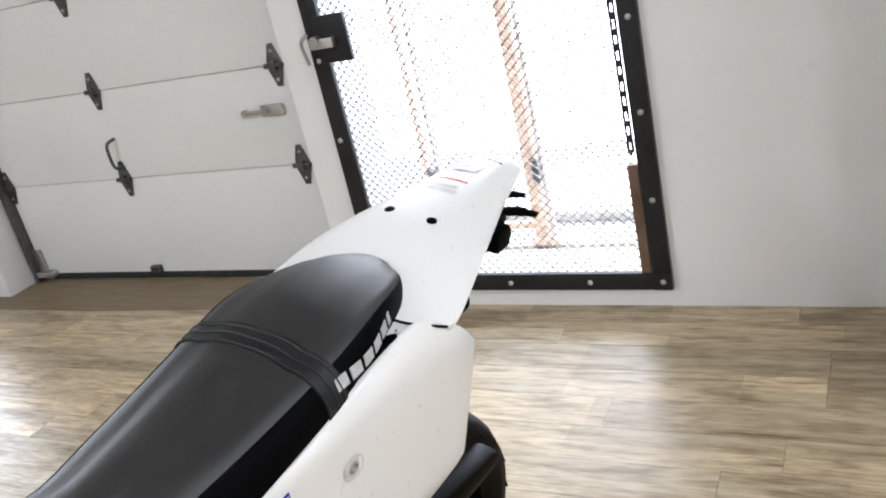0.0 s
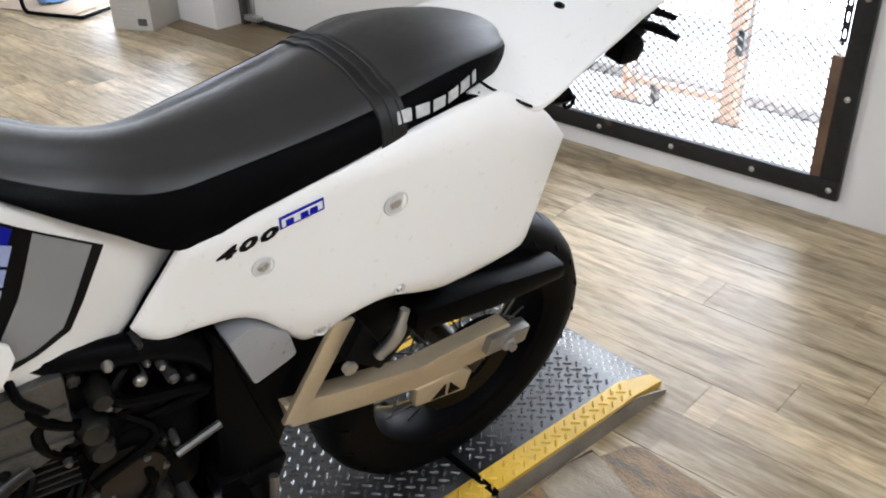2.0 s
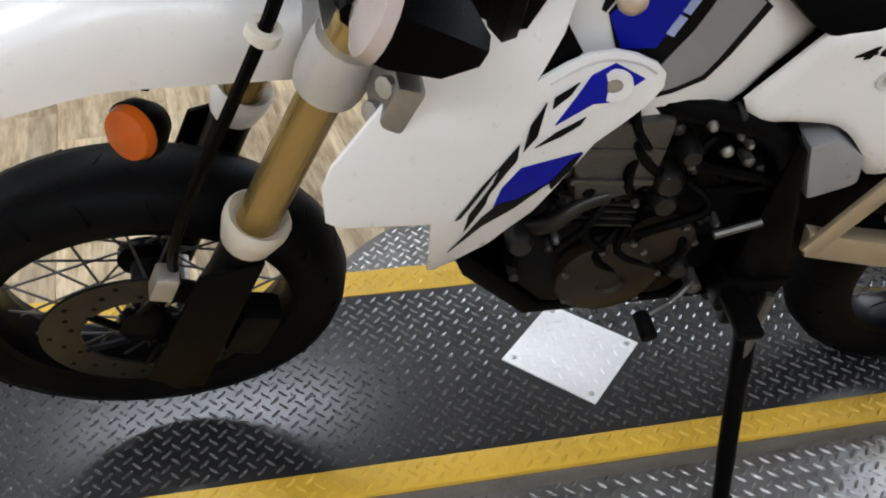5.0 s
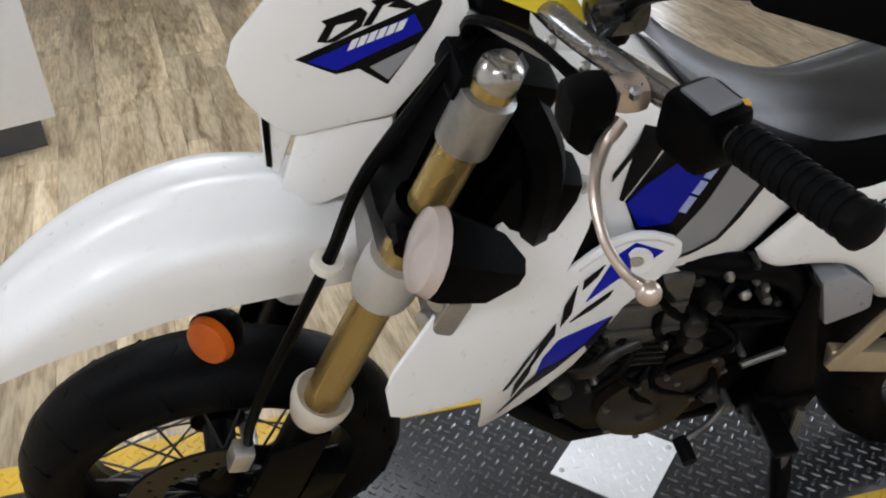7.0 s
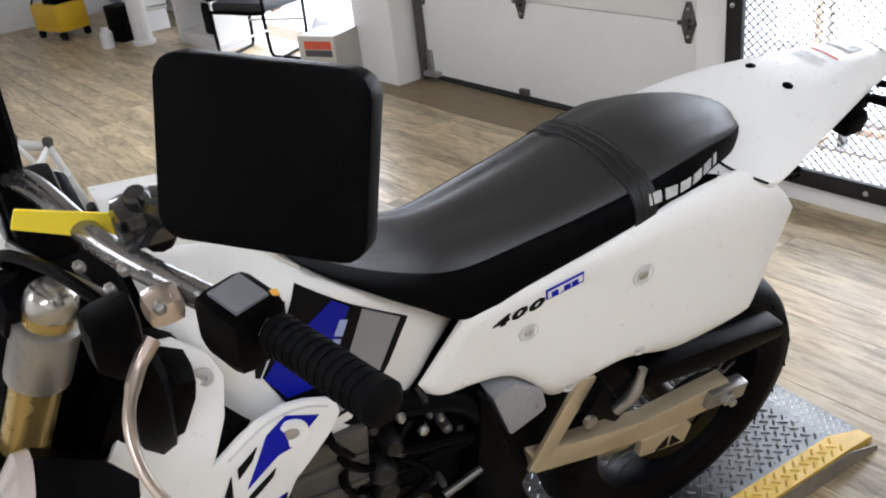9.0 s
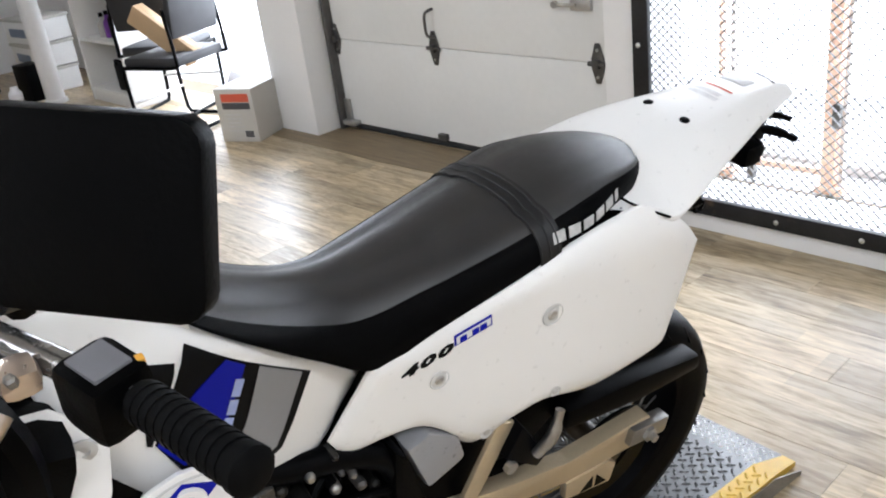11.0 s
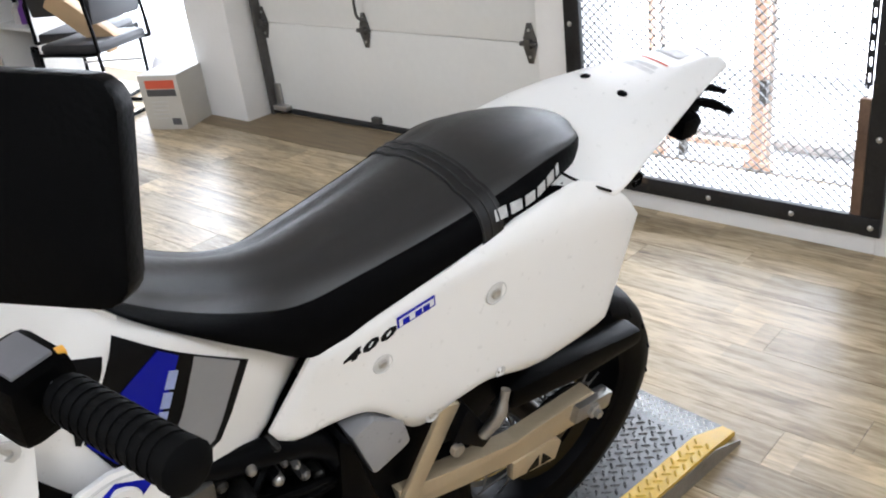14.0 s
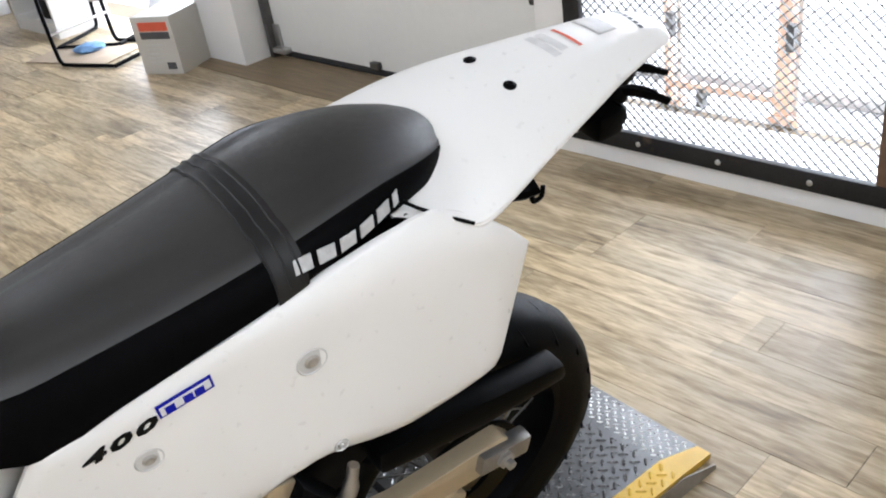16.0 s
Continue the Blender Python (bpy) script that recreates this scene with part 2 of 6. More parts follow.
PURPLE = mat("purple_plastic", (0.13, 0.03, 0.25), 0.4, vary=0.1, scale=10)
PALEBLUE = mat("pale_blue_print", (0.35, 0.42, 0.70), 0.4, vary=0.2, scale=30)
TAPE = mat("yellow_tag", (0.85, 0.66, 0.03), 0.55, vary=0.06, scale=20)
GREENPL = mat("yellow_green_cord", (0.55, 0.62, 0.10), 0.5, vary=0.1, scale=20)
SNOW = glow("bright_daylight", (1.0, 1.0, 1.0), 3.2)
SKIRT = mat("scuffed_steel_skirt", (0.26, 0.235, 0.20), 0.5, 0.5, 0.35, 10, 0.2, 80)
SCREEN = mat("gauge_screen", (0.10, 0.085, 0.07), 0.12, vary=0.1, scale=10, coat=0.8)
CEIL = mat("ceiling_paint", (0.62, 0.61, 0.6), 0.8, vary=0.05, scale=2)


# ---- builders ----
def part(name, bm, material, parent=None, label="", smooth=40):
    me = bpy.data.meshes.new(name)
    bm.normal_update()
    bm.to_mesh(me)
    bm.free()
    me.materials.append(material)
    if smooth:
        me.shade_smooth()
        me.set_sharp_from_angle(angle=radians(smooth))
    ob = new(name, me)
    if parent:
        ob.parent = parent
    if label:
        ob["label"] = label
    return ob


def empty(name, m, label="", category="", group=""):
    ob = new(name)
    ob.empty_display_size = 0.1
    ob.matrix_world = m
    return tagged(ob, label, category, group)


def setting(ob, label, category):
    return tagged(ob, label, category, kind="structure")


def box(size, at=(0, 0, 0), bevel=0.0, m=None, bm=None):
    bm = bm or bmesh.new()
    r = bmesh.ops.create_cube(bm, size=1)
    bmesh.ops.scale(bm, vec=size, verts=r["verts"])
    if bevel:
        es = {e for v in r["verts"] for e in v.link_edges}
        k = bmesh.ops.bevel(bm, geom=list(es), offset=bevel, segments=2, affect="EDGES", profile=0.6)
        vs = list({v for f in k["faces"] for v in f.verts} | {v for v in r["verts"] if v.is_valid})
    else:
        vs = r["verts"]
    if m is not None:
        bmesh.ops.transform(bm, matrix=m, verts=vs)
    bmesh.ops.translate(bm, vec=at, verts=vs)
    return bm


def spline(pts, n):
    """Points spread along a smooth curve through pts."""
    p = [Vector(q) for q in pts]
    p = [p[0] * 2 - p[1]] + p + [p[-1] * 2 - p[-2]]
    out = []
    segs = len(p) - 3
    for i in range(n):
        s = i / (n - 1) * segs
        k = min(int(s), segs - 1)
        t = s - k
        a, b, c, d = p[k : k + 4]
        out.append(0.5 * (2 * b + (c - a) * t + (2 * a - 5 * b + 4 * c - d) * t * t + (3 * b - a - 3 * c + d) * t**3))
    return out


def tube(pts, r, sides=10, n=0, bm=None, cap=True, flat=1.0):
    """A round bar along pts; r is one radius or one for each point."""
    bm = bm or bmesh.new()
    P = spline(pts, n) if n else [Vector(q) for q in pts]
    R = [r] * len(P) if not isinstance(r, (list, tuple)) else [r[min(len(r) - 1, int(i / max(1, len(P) - 1) * (len(r) - 1) + 0.5))] for i in range(len(P))]
    up, rings = Vector((0.13, 0.21, 0.97)), []
    for i, q in enumerate(P):
        d = (P[min(i + 1, len(P) - 1)] - P[max(i - 1, 0)]).normalized()
        u = (up - d * up.dot(d)).normalized() if abs(up.dot(d)) < 0.98 else d.orthogonal().normalized()
        w = d.cross(u)
        up = u
        rings.append([bm.verts.new(q + (u * math.cos(2 * math.pi * k / sides) + w * flat * math.sin(2 * math.pi * k / sides)) * R[i]) for k in range(sides)])
    for a, b in zip(rings, rings[1:]):
        for k in range(sides):
            bm.faces.new((a[k], a[(k + 1) % sides], b[(k + 1) % sides], b[k]))
    if cap:
        bm.faces.new(rings[0][::-1])
        bm.faces.new(rings[-1])
    return bm


def lathe(profile, axis_at, axis, sides=32, bm=None):
    """A turned shape: profile rows of (radius, along the axis)."""
    bm = bm or bmesh.new()
    q = Vector((0, 0, 1)).rotation_difference(Vector(axis).normalized()).to_matrix()
    rings = [[bm.verts.new(Vector(axis_at) + q @ Vector((max(r, 1e-4) * math.cos(2 * math.pi * k / sides), max(r, 1e-4) * math.sin(2 * math.pi * k / sides), h))) for k in range(sides)] for r, h in profile]
    for a, b in zip(rings, rings[1:]):
        for k in range(sides):
            bm.faces.new((a[k], a[(k + 1) % sides], b[(k + 1) % sides], b[k]))
    for ring, closed in ((rings[0][::-1], profile[0] != profile[-1]), (rings[-1], profile[0] != profile[-1])):
        if closed:
            bm.faces.new(ring)
    bmesh.ops.recalc_face_normals(bm, faces=bm.faces)
    return bm


def prism(outline, t0, t1, plane="xz", bevel=0.0):
    """An outline in a plane, made solid from t0 to t1 across it."""
    bm = bmesh.new()
    put = {"xz": lambda a, b, t: (a, t, b), "xy": lambda a, b, t: (a, b, t), "yz": lambda a, b, t: (t, a, b)}[plane]
    lo = [bm.verts.new(put(a, b, t0)) for a, b in outline]
    hi = [bm.verts.new(put(a, b, t1)) for a, b in outline]
    k = len(outline)
    bm.faces.new(lo[::-1])
    bm.faces.new(hi)
    for i in range(k):
        bm.faces.new((lo[i], lo[(i + 1) % k], hi[(i + 1) % k], hi[i]))
    bmesh.ops.recalc_face_normals(bm, faces=bm.faces)
    if bevel:
        bmesh.ops.bevel(bm, geom=list(bm.edges), offset=bevel, segments=2, affect="EDGES", profile=0.6, clamp_overlap=True)
    return bm


def sheet(rows, thick, inward, roll=0.0):
    """A moulded shell from a grid of points, with thickness towards inward and a rolled rim."""
    bm = bmesh.new()
    inn = Vector(inward)
    grid = [[bm.verts.new(p) for p in r] for r in rows]
    back = [[bm.verts.new(Vector(p) + inn * thick) for p in r] for r in rows]
    a, b = len(rows), len(rows[0])
    for i in range(a - 1):
        for j in range(b - 1):
            bm.faces.new((grid[i][j], grid[i + 1][j], grid[i + 1][j + 1], grid[i][j + 1]))
            bm.faces.new((back[i][j], back[i][j + 1], back[i + 1][j + 1], back[i + 1][j]))
    rim = [(i, 0) for i in range(a)] + [(a - 1, j) for j in range(1, b)] + [(i, b - 1) for i in range(a - 2, -1, -1)] + [(0, j) for j in range(b - 2, 0, -1)]
    for (i, j), (k, l) in zip(rim, rim[1:] + rim[:1]):
        bm.faces.new((grid[i][j], grid[k][l], back[k][l], back[i][j]))
    bmesh.ops.recalc_face_normals(bm, faces=bm.faces)
    return bm


def panel(low, high, depth, n=28, m=12, thick=0.006, round_edge=0.008, inward=(0, -1, 0)):
    """A side panel between a lower and an upper edge in the xz plane; depth(x, z) gives y; its rim rolls inwards."""
    lo, hi = spline([(x, 0, z) for x, z in low], n), spline([(x, 0, z) for x, z in high], n)
    rows = []
    for i in range(n):
        r = []
        for j in range(m):
            v = 0.5 - 0.5 * math.cos(math.pi * j / (m - 1)) if m > 4 else j / (m - 1)
            p = lo[i].lerp(hi[i], v)
            e = min(1.0, min(v, 1 - v) * (hi[i] - lo[i]).length / 0.02, min(i, n - 1 - i) / 2)
            r.append((p.x, depth(p.x, p.z) - round_edge * (1 - e) ** 2, p.z))
        rows.append(r)
    return sheet(rows, thick, inward)


def decal(outline, depth, lift=0.0016):
    """A thin film on a curved panel."""
    bm = bmesh.new()
    f = bm.faces.new([bm.verts.new((x, 0, z)) for x, z in outline])
    bmesh.ops.triangulate(bm, faces=[f])
    for _ in range(5):
        bmesh.ops.subdivide_edges(bm, edges=[e for e in bm.edges if e.calc_length() > 0.02], cuts=1)
        bmesh.ops.triangulate(bm, faces=bm.faces)
    for v in bm.verts:
        v.co.y = depth(v.co.x, v.co.z) + lift
    k = bmesh.ops.extrude_face_region(bm, geom=list(bm.faces))
    for v in k["geom"]:
        if isinstance(v, bmesh.types.BMVert):
            v.co.y -= 0.0012
    bmesh.ops.recalc_face_normals(bm, faces=bm.faces)
    return bm


def written(text, size, thick=0.0008):
    """Letters as a mesh in the xy plane."""
    c = bpy.data.curves.new("lettering", "FONT")
    c.body, c.size, c.extrude, c.resolution_u, c.offset = text, size, thick, 2, size * 0.035
    ob = bpy.data.objects.new("lettering", c)
    scene.collection.objects.link(ob)
    bpy.context.view_layer.update()
    me = bpy.data.meshes.new_from_object(ob.evaluated_get(bpy.context.evaluated_depsgraph_get()))
    bpy.data.objects.remove(ob)
    bm = bmesh.new()
    bm.from_mesh(me)
    return bm


def moved(bm, m):
    bmesh.ops.transform(bm, matrix=m, verts=bm.verts)
    return bm


# ---- room ----
WY, DY = 1.40, 1.67          # inner face of the street wall, face of the sectional door
X0, X1, Y0, TOP = -9.6, 2.4, -5.2, 2.9
floor = setting(part("floor", box((X1 - X0 + 0.4, WY + 0.5 - Y0 + 0.3, 0.1), ((X0 + X1) / 2, (WY + 0.5 + Y0) / 2, -0.058), 0), mat("floor_joint", (0.17, 0.125, 0.075), 0.7), smooth=0), "worn wood-look plank floor of a workshop showroom", "floor")
ceiling = setting(part("ceiling", box((X1 - X0 + 0.4, 7.6, 0.1), ((X0 + X1) / 2, -1.6, TOP + 0.05)), CEIL, smooth=0), "plain painted workshop ceiling", "ceiling")


def wall(name, x0, x1, y0, y1, z0=0.0, z1=TOP, material=WALL, label="white painted workshop wall"):
    return setting(part(name, box((x1 - x0, y1 - y0, z1 - z0), ((x0 + x1) / 2, (y0 + y1) / 2, (z0 + z1) / 2), 0.004), material), label, "wall")


MX0, MX1, MZ0, MZ1 = -2.27, -1.065, 0.075, 2.35      # mesh-covered opening
wall("wall_north_right", MX1 - 0.02, X1, WY, WY + 0.28, label="white painted street wall beside the mesh opening")
wall("wall_north_sill", -2.3, MX1 - 0.02, WY + 0.002, WY + 0.28, 0, MZ0 + 0.03, label="low white painted sill below the mesh opening")
wall("wall_north_pier", -2.42, MX0 + 0.03, WY, WY + 0.28, label="white painted pier between the sectional door and the mesh opening")
wall("wall_north_lintel", -5.0, MX1 - 0.02, WY + 0.001, WY + 0.28, MZ1 - 0.03, TOP, label="white painted lintel over the openings")
wall("wall_north_column", -5.04, -4.63, WY + 0.06, WY + 0.33, label="chunky white painted column beside the sectional door")
wall("wall_north_window_head", -7.6, -5.04, 1.75, 1.95, 2.3, TOP, label="white painted wall over the shop window")
wall("wall_north_far", X0, -7.4, 1.75, 1.95, label="white painted wall")
wall("wall_west", X0 - 0.2, X0, Y0, 1.95)
wall("wall_east", X1, X1 + 0.2, Y0, WY)
wall("wall_south", X0, X1, Y0 - 0.2, Y0)
wall("wall_stub", -0.335, -0.20, 0.80, WY - 0.002, label="white painted end of a short partition wall")
back = part("backdrop", box((14, 0.05, 5.0), (-4.0, 3.4, 2.0)), SNOW, smooth=0)
setting(back, "overexposed white daylight outside the openings", "backdrop")
setting(part("ground", box((60, 30, 0.05), (-3, 16.96, -0.03)), mat("pale_pavement", (0.6, 0.6, 0.6), 0.8), smooth=0), "pale sunlit pavement outside", "ground")

# threshold boards in front of the sectional door
thr = part("threshold", prism([(-5.03, 1.50), (-5.2, 1.335), (-4.4, 1.325), (-3.9, 1.315), (-3.2, 1.345), (-2.66, 1.33), (-2.66, 1.66), (-4.62, 1.66), (-4.62, 1.455), (-5.03, 1.455)], -0.006, 0.0025, "xy"), DARKFLOOR)
setting(thr, "worn dark brown floor boards along the door threshold", "floor")


def sectional_door():
    d = empty("door_1", pose(0, 0, 0), "off-white steel sectional garage door, closed", "garage door")
    d["kind"] = "structure"
    zs = [0.035, 0.545, 0.985, 1.425, 1.865, 2.32]
    for a, b in zip(zs, zs[1:]):
        bm = box((2.04, 0.045, b - a - 0.002), (-3.59, DY + 0.024, (a + b) / 2), 0.006)
        part("panel", bm, DOORPAINT, d)
    part("rubber_seal", box((2.04, 0.05, 0.03), (-3.59, DY + 0.022, 0.018), 0.006), RUBBERSEAL, d, "black rubber seal")
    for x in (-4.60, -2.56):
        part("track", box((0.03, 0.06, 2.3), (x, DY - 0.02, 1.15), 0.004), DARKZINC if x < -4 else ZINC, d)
    # Unseen board added to keep backdrop light out of the panel joints.
    part("light_stop", box((2.2, 0.02, 2.4), (-3.59, DY + 0.07, 1.2)), DARKPRINT, d)
    for z in zs[1:4]:
        for x, w in ((-4.57, 1), (-3.72, 1), (-2.66, 1)):
            bm = prism([(-0.012, -0.09), (0.012, -0.09), (0.035, -0.02), (0.035, 0.02), (0.012, 0.09), (-0.012, 0.09), (-0.035, 0.02), (-0.035, -0.02)], -0.007, 0.0, "xz", 0.002)
            tube([(-0.045, -0.014, 0), (0.045, -0.014, 0)], 0.011, 8, bm=bm)
            box((0.03, 0.026, 0.04), (0, -0.014, 0), 0.004, bm=bm)
            h = part("hinge", moved(bm, Matrix.Translation((x, DY, z))), DARKZINC, d, "small grey steel hinge")
            for s in (-1, 1):
                part("screw", moved(lathe([(0.008, 0), (0.008, 0.004), (0.003, 0.006)], (0, 0, 0), (0, -1, 0), 8), Matrix.Translation((x, DY - 0.007, z + s * 0.06))), ZINC, h)
    part("handle", tube([(-3.70, DY - 0.005, 0.60), (-3.71, DY - 0.05, 0.62), (-3.715, DY - 0.055, 0.68), (-3.71, DY - 0.05, 0.735), (-3.70, DY - 0.005, 0.75)], 0.008, 8, 14), DARKZINC, d, "bent steel lift handle")
    bm = box((0.11, 0.02, 0.05), (-2.73, DY - 0.012, 0.80), 0.004)
    tube([(-2.86, DY - 0.025, 0.80), (-2.75, DY - 0.025, 0.80)], 0.009, 8, bm=bm)
    lathe([(0.016, 0), (0.016, 0.02)], (-2.87, DY - 0.035, 0.80), (0, 1, 0), 10, bm=bm)
    part("slide_bolt", bm, ZINC, d, "zinc slide bolt with a black knob")
    part("latch", box((0.06, 0.03, 0.035), (-3.72, DY - 0.016, 0.062), 0.005), DARKZINC, d)
    for x in (-4.565, -2.70):
        bm = box((0.07, 0.012, 0.15), (x, DY - 0.008, 0.11), 0.003)
        box((0.12, 0.05, 0.03), (x + 0.04, DY - 0.022, 0.045), 0.004, bm=bm)
        lathe([(0.02, 0), (0.02, 0.02)], (x - 0.04, DY - 0.03, 0.12), (0, 1, 0), 12, bm=bm)
        part("corner_bracket", bm, ZINC, d, "zinc bottom corner bracket")
    return d


sectional_door()


def mesh_gate():
    g = empty("window_1", pose(0, 0, 0), "street opening behind a black steel frame with expanded metal mesh", "security grille")
    g["kind"] = "structure"
    y = WY - 0.012
    part("frame_rail", box((MX1 - MX0, 0.028, 0.065), ((MX0 + MX1) / 2, y - 0.004, MZ0 + 0.037), 0.004), BLACKSTEEL, g)
    part("frame_rail", box((MX1 - MX0, 0.028, 0.065), ((MX0 + MX1) / 2, y - 0.004, MZ1 - 0.037), 0.004), BLACKSTEEL, g)
    part("frame_post", box((0.07, 0.026, MZ1 - MZ0), (MX0 + 0.035, y, (MZ0 + MZ1) / 2), 0.004), BLACKSTEEL, g)
    part("frame_post", box((0.065, 0.026, MZ1 - MZ0), (MX1 - 0.033, y, (MZ0 + MZ1) / 2), 0.004), BLACKSTEEL, g)
    zs = [0.58 + 0.05 * k for k in range(36) if 0.58 + 0.05 * k < MZ1 - 0.04]
    bm = bmesh.new()
    for sx in (-1, 1):
        box((0.008, 0.005, zs[-1] - zs[0]), (MX1 - 0.083 + 0.0075 * sx, y + 0.002, (zs[0] + zs[-1]) / 2), 0.001, bm=bm)
    for z in zs:
        box((0.0072, 0.005, 0.022), (MX1 - 0.083, y + 0.002, z), 0, bm=bm)
    part("slotted_strip", bm, BLACKSTEEL, g, "black slotted steel strip")
    part("rust_bar", box((0.035, 0.03, 0.42), (MX1 - 0.085, y + 0.004, 0.33), 0.003), RUST, g, "rusty brown lower bar")
    spots = [(MX0 + 0.3 + 0.307 * k, MZ0 + 0.035) for k in range(3)] + [(MX1 - 0.03, 0.11 + 0.305 * k) for k in range(8)] + [(MX0 + 0.03, 0.11 + 0.305 * k) for k in range(8)]
    for x, z in spots:
        part("bolt", lathe([(0.010, 0), (0.010, 0.004), (0.006, 0.008), (0.001, 0.009)], (x, y - 0.016, z), (0, -1, 0), 10), ZINC, g)
    # expanded metal: crossing slanted strands
    x0, x1, z0, z1 = MX0 + 0.05, MX1 - 0.06, MZ0 + 0.05, MZ1 - 0.05
    verts, faces = [], []
    w, h, t = 0.036, 0.0165, 0.0022
    rows, cols = int((z1 - z0) / h), int((x1 - x0) / w)
    for r in range(rows):
        for c in range(cols):
            cx, cz = x0 + (c + 0.5 * (r % 2)) * w, z0 + r * h
            for s in (-1, 1):
                ax, az, bx, bz = cx, cz, cx + s * w / 2, cz + h
                k = len(verts)
                for px, pz in ((ax, az), (bx, bz)):
                    verts += [(px, y + 0.012, pz - t), (px, y + 0.006, pz + t), (px, y + 0.018, pz + t)]
                for i in range(3):
                    j = (i + 1) % 3
                    faces.append((k + i, k + j, k + 3 + j, k + 3 + i))
    me = bpy.data.meshes.new("mesh_infill")
    me.from_pydata(verts, [], faces)
    me.materials.append(MESH)
    ob = new("mesh_infill", me)
    ob.parent = g
    tagged(ob, "grey expanded metal mesh", kind="stuff")
    # lock plate and hasp at the hinge side
    bm = box((0.13, 0.02, 0.17), (-2.155, y - 0.018, 1.10), 0.003)
    lock = part("lock_plate", bm, BLACKSTEEL, g, "square black lock plate")
    bm = box((0.10, 0.03, 0.035), (-2.19, y - 0.04, 1.09), 0.004)
    tube([(-2.27, y - 0.04, 1.02), (-2.275, y - 0.05, 1.10), (-2.24, y - 0.05, 1.13)], 0.007, 8, 8, bm=bm)
    lathe([(0.02, 0), (0.02, 0.03)], (-2.215, y - 0.06, 1.10), (0, 1, 0), 10, bm=bm)
    part("hasp", bm, ZINC, lock, "zinc hasp and slide bolt")
    return g


mesh_gate()

# posts outside behind the mesh
for x, wd in ((-1.745, 0.055), (-2.235, 0.016)):
    o = empty("gate_post", pose(x, 1.98, 0), "orange painted perforated steel post outside the mesh", "post")
    bm = box((wd, 0.05, 2.6), (0, 0, 1.3), 0.004)
    part("upright", bm, PALEDORANGE, o)
    part("strap", box((0.018, 0.03, 2.6), (0.045, 0.015, 1.3), 0.002), mat("pale_strap", (0.7, 0.62, 0.56), 0.6), o)
    part("catch", box((0.03, 0.03, 0.10), (0.03, -0.03, 0.34), 0.004), DARKZINC, o)
    part("foot", box((0.12, 0.06, 0.03), (0.01, 0, 0.015), 0.004), PALEDORANGE, o)
o = empty("gate_rail", pose(-1.99, 1.985, 0.085), "low orange painted steel rail outside the mesh", "rail")
part("bar", box((0.46, 0.03, 0.03), (0, 0, 0), 0.004), PALEDORANGE, o)
part("bracket", box((0.03, 0.04, 0.08), (-0.1, 0, -0.04), 0.003), DARKZINC, o)
o = empty("kerb", pose(-1.7, 2.25, 0), "grey concrete kerb strip outside the mesh", "kerb")
part("strip", box((2.6, 0.10, 0.045), (0, 0, 0.02), 0.01), mat("concrete", (0.40, 0.38, 0.36), 0.8, vary=0.3, scale=12, bump=0.3), o)


# ---- lift table with turntable ----
LIFT = pose(-1.287, -0.216, 0, 0, 0, -96.5)      # x along the table towards its head, y to its near side
LZ = 0.054


def treads(x0, x1, y0, y1, z, pitch=0.0225, hole=None, size=(0.0115, 0.0042, 0.0022), slope=None):
    """Raised bars in the two-way weave of tread plate, laid at 45 degrees to the plate's edges."""
    verts, faces = [], []
    L, W, H = size
    n = int((x1 - x0 + y1 - y0) / pitch) + 2
    r = math.sqrt(0.5)
    mx, my = (x0 + x1) / 2, (y0 + y1) / 2
    for i in range(-n, n):
        for j in range(-n, n):
            cx, cy = mx + (i - j) * pitch * r, my + (i + j) * pitch * r
            if not (x0 + L * 0.6 < cx < x1 - L * 0.6 and y0 + L * 0.6 < cy < y1 - L * 0.6) or (hole and hole(cx, cy)):
                continue
            a = math.radians(45 if (i + j) % 2 else 135)
            ca, sa = math.cos(a), math.sin(a)
            zz = z if slope is None else slope(cx)
            k = len(verts)
            for u, v, h in ((-L, 0, 0), (-L * 0.45, -W, 0), (L * 0.45, -W, 0), (L, 0, 0), (L * 0.45, W, 0), (-L * 0.45, W, 0), (-L * 0.62, 0, H), (L * 0.62, 0, H)):
                verts.append((cx + u * ca - v * sa, cy + u * sa + v * ca, zz + h))
            faces += [(k, k + 1, k + 6), (k + 1, k + 2, k + 7, k + 6), (k + 2, k + 3, k + 7), (k + 3, k + 4, k + 7), (k + 4, k + 5, k + 6, k + 7), (k + 5, k, k + 6)]
    return verts, faces


def stuff(name, vf, material, parent, label):
    me = bpy.data.meshes.new(name)
    me.from_pydata(vf[0], [], vf[1])
    me.materials.append(material)
    ob = new(name, me)
    ob.parent = parent
    return tagged(ob, label, kind="stuff")


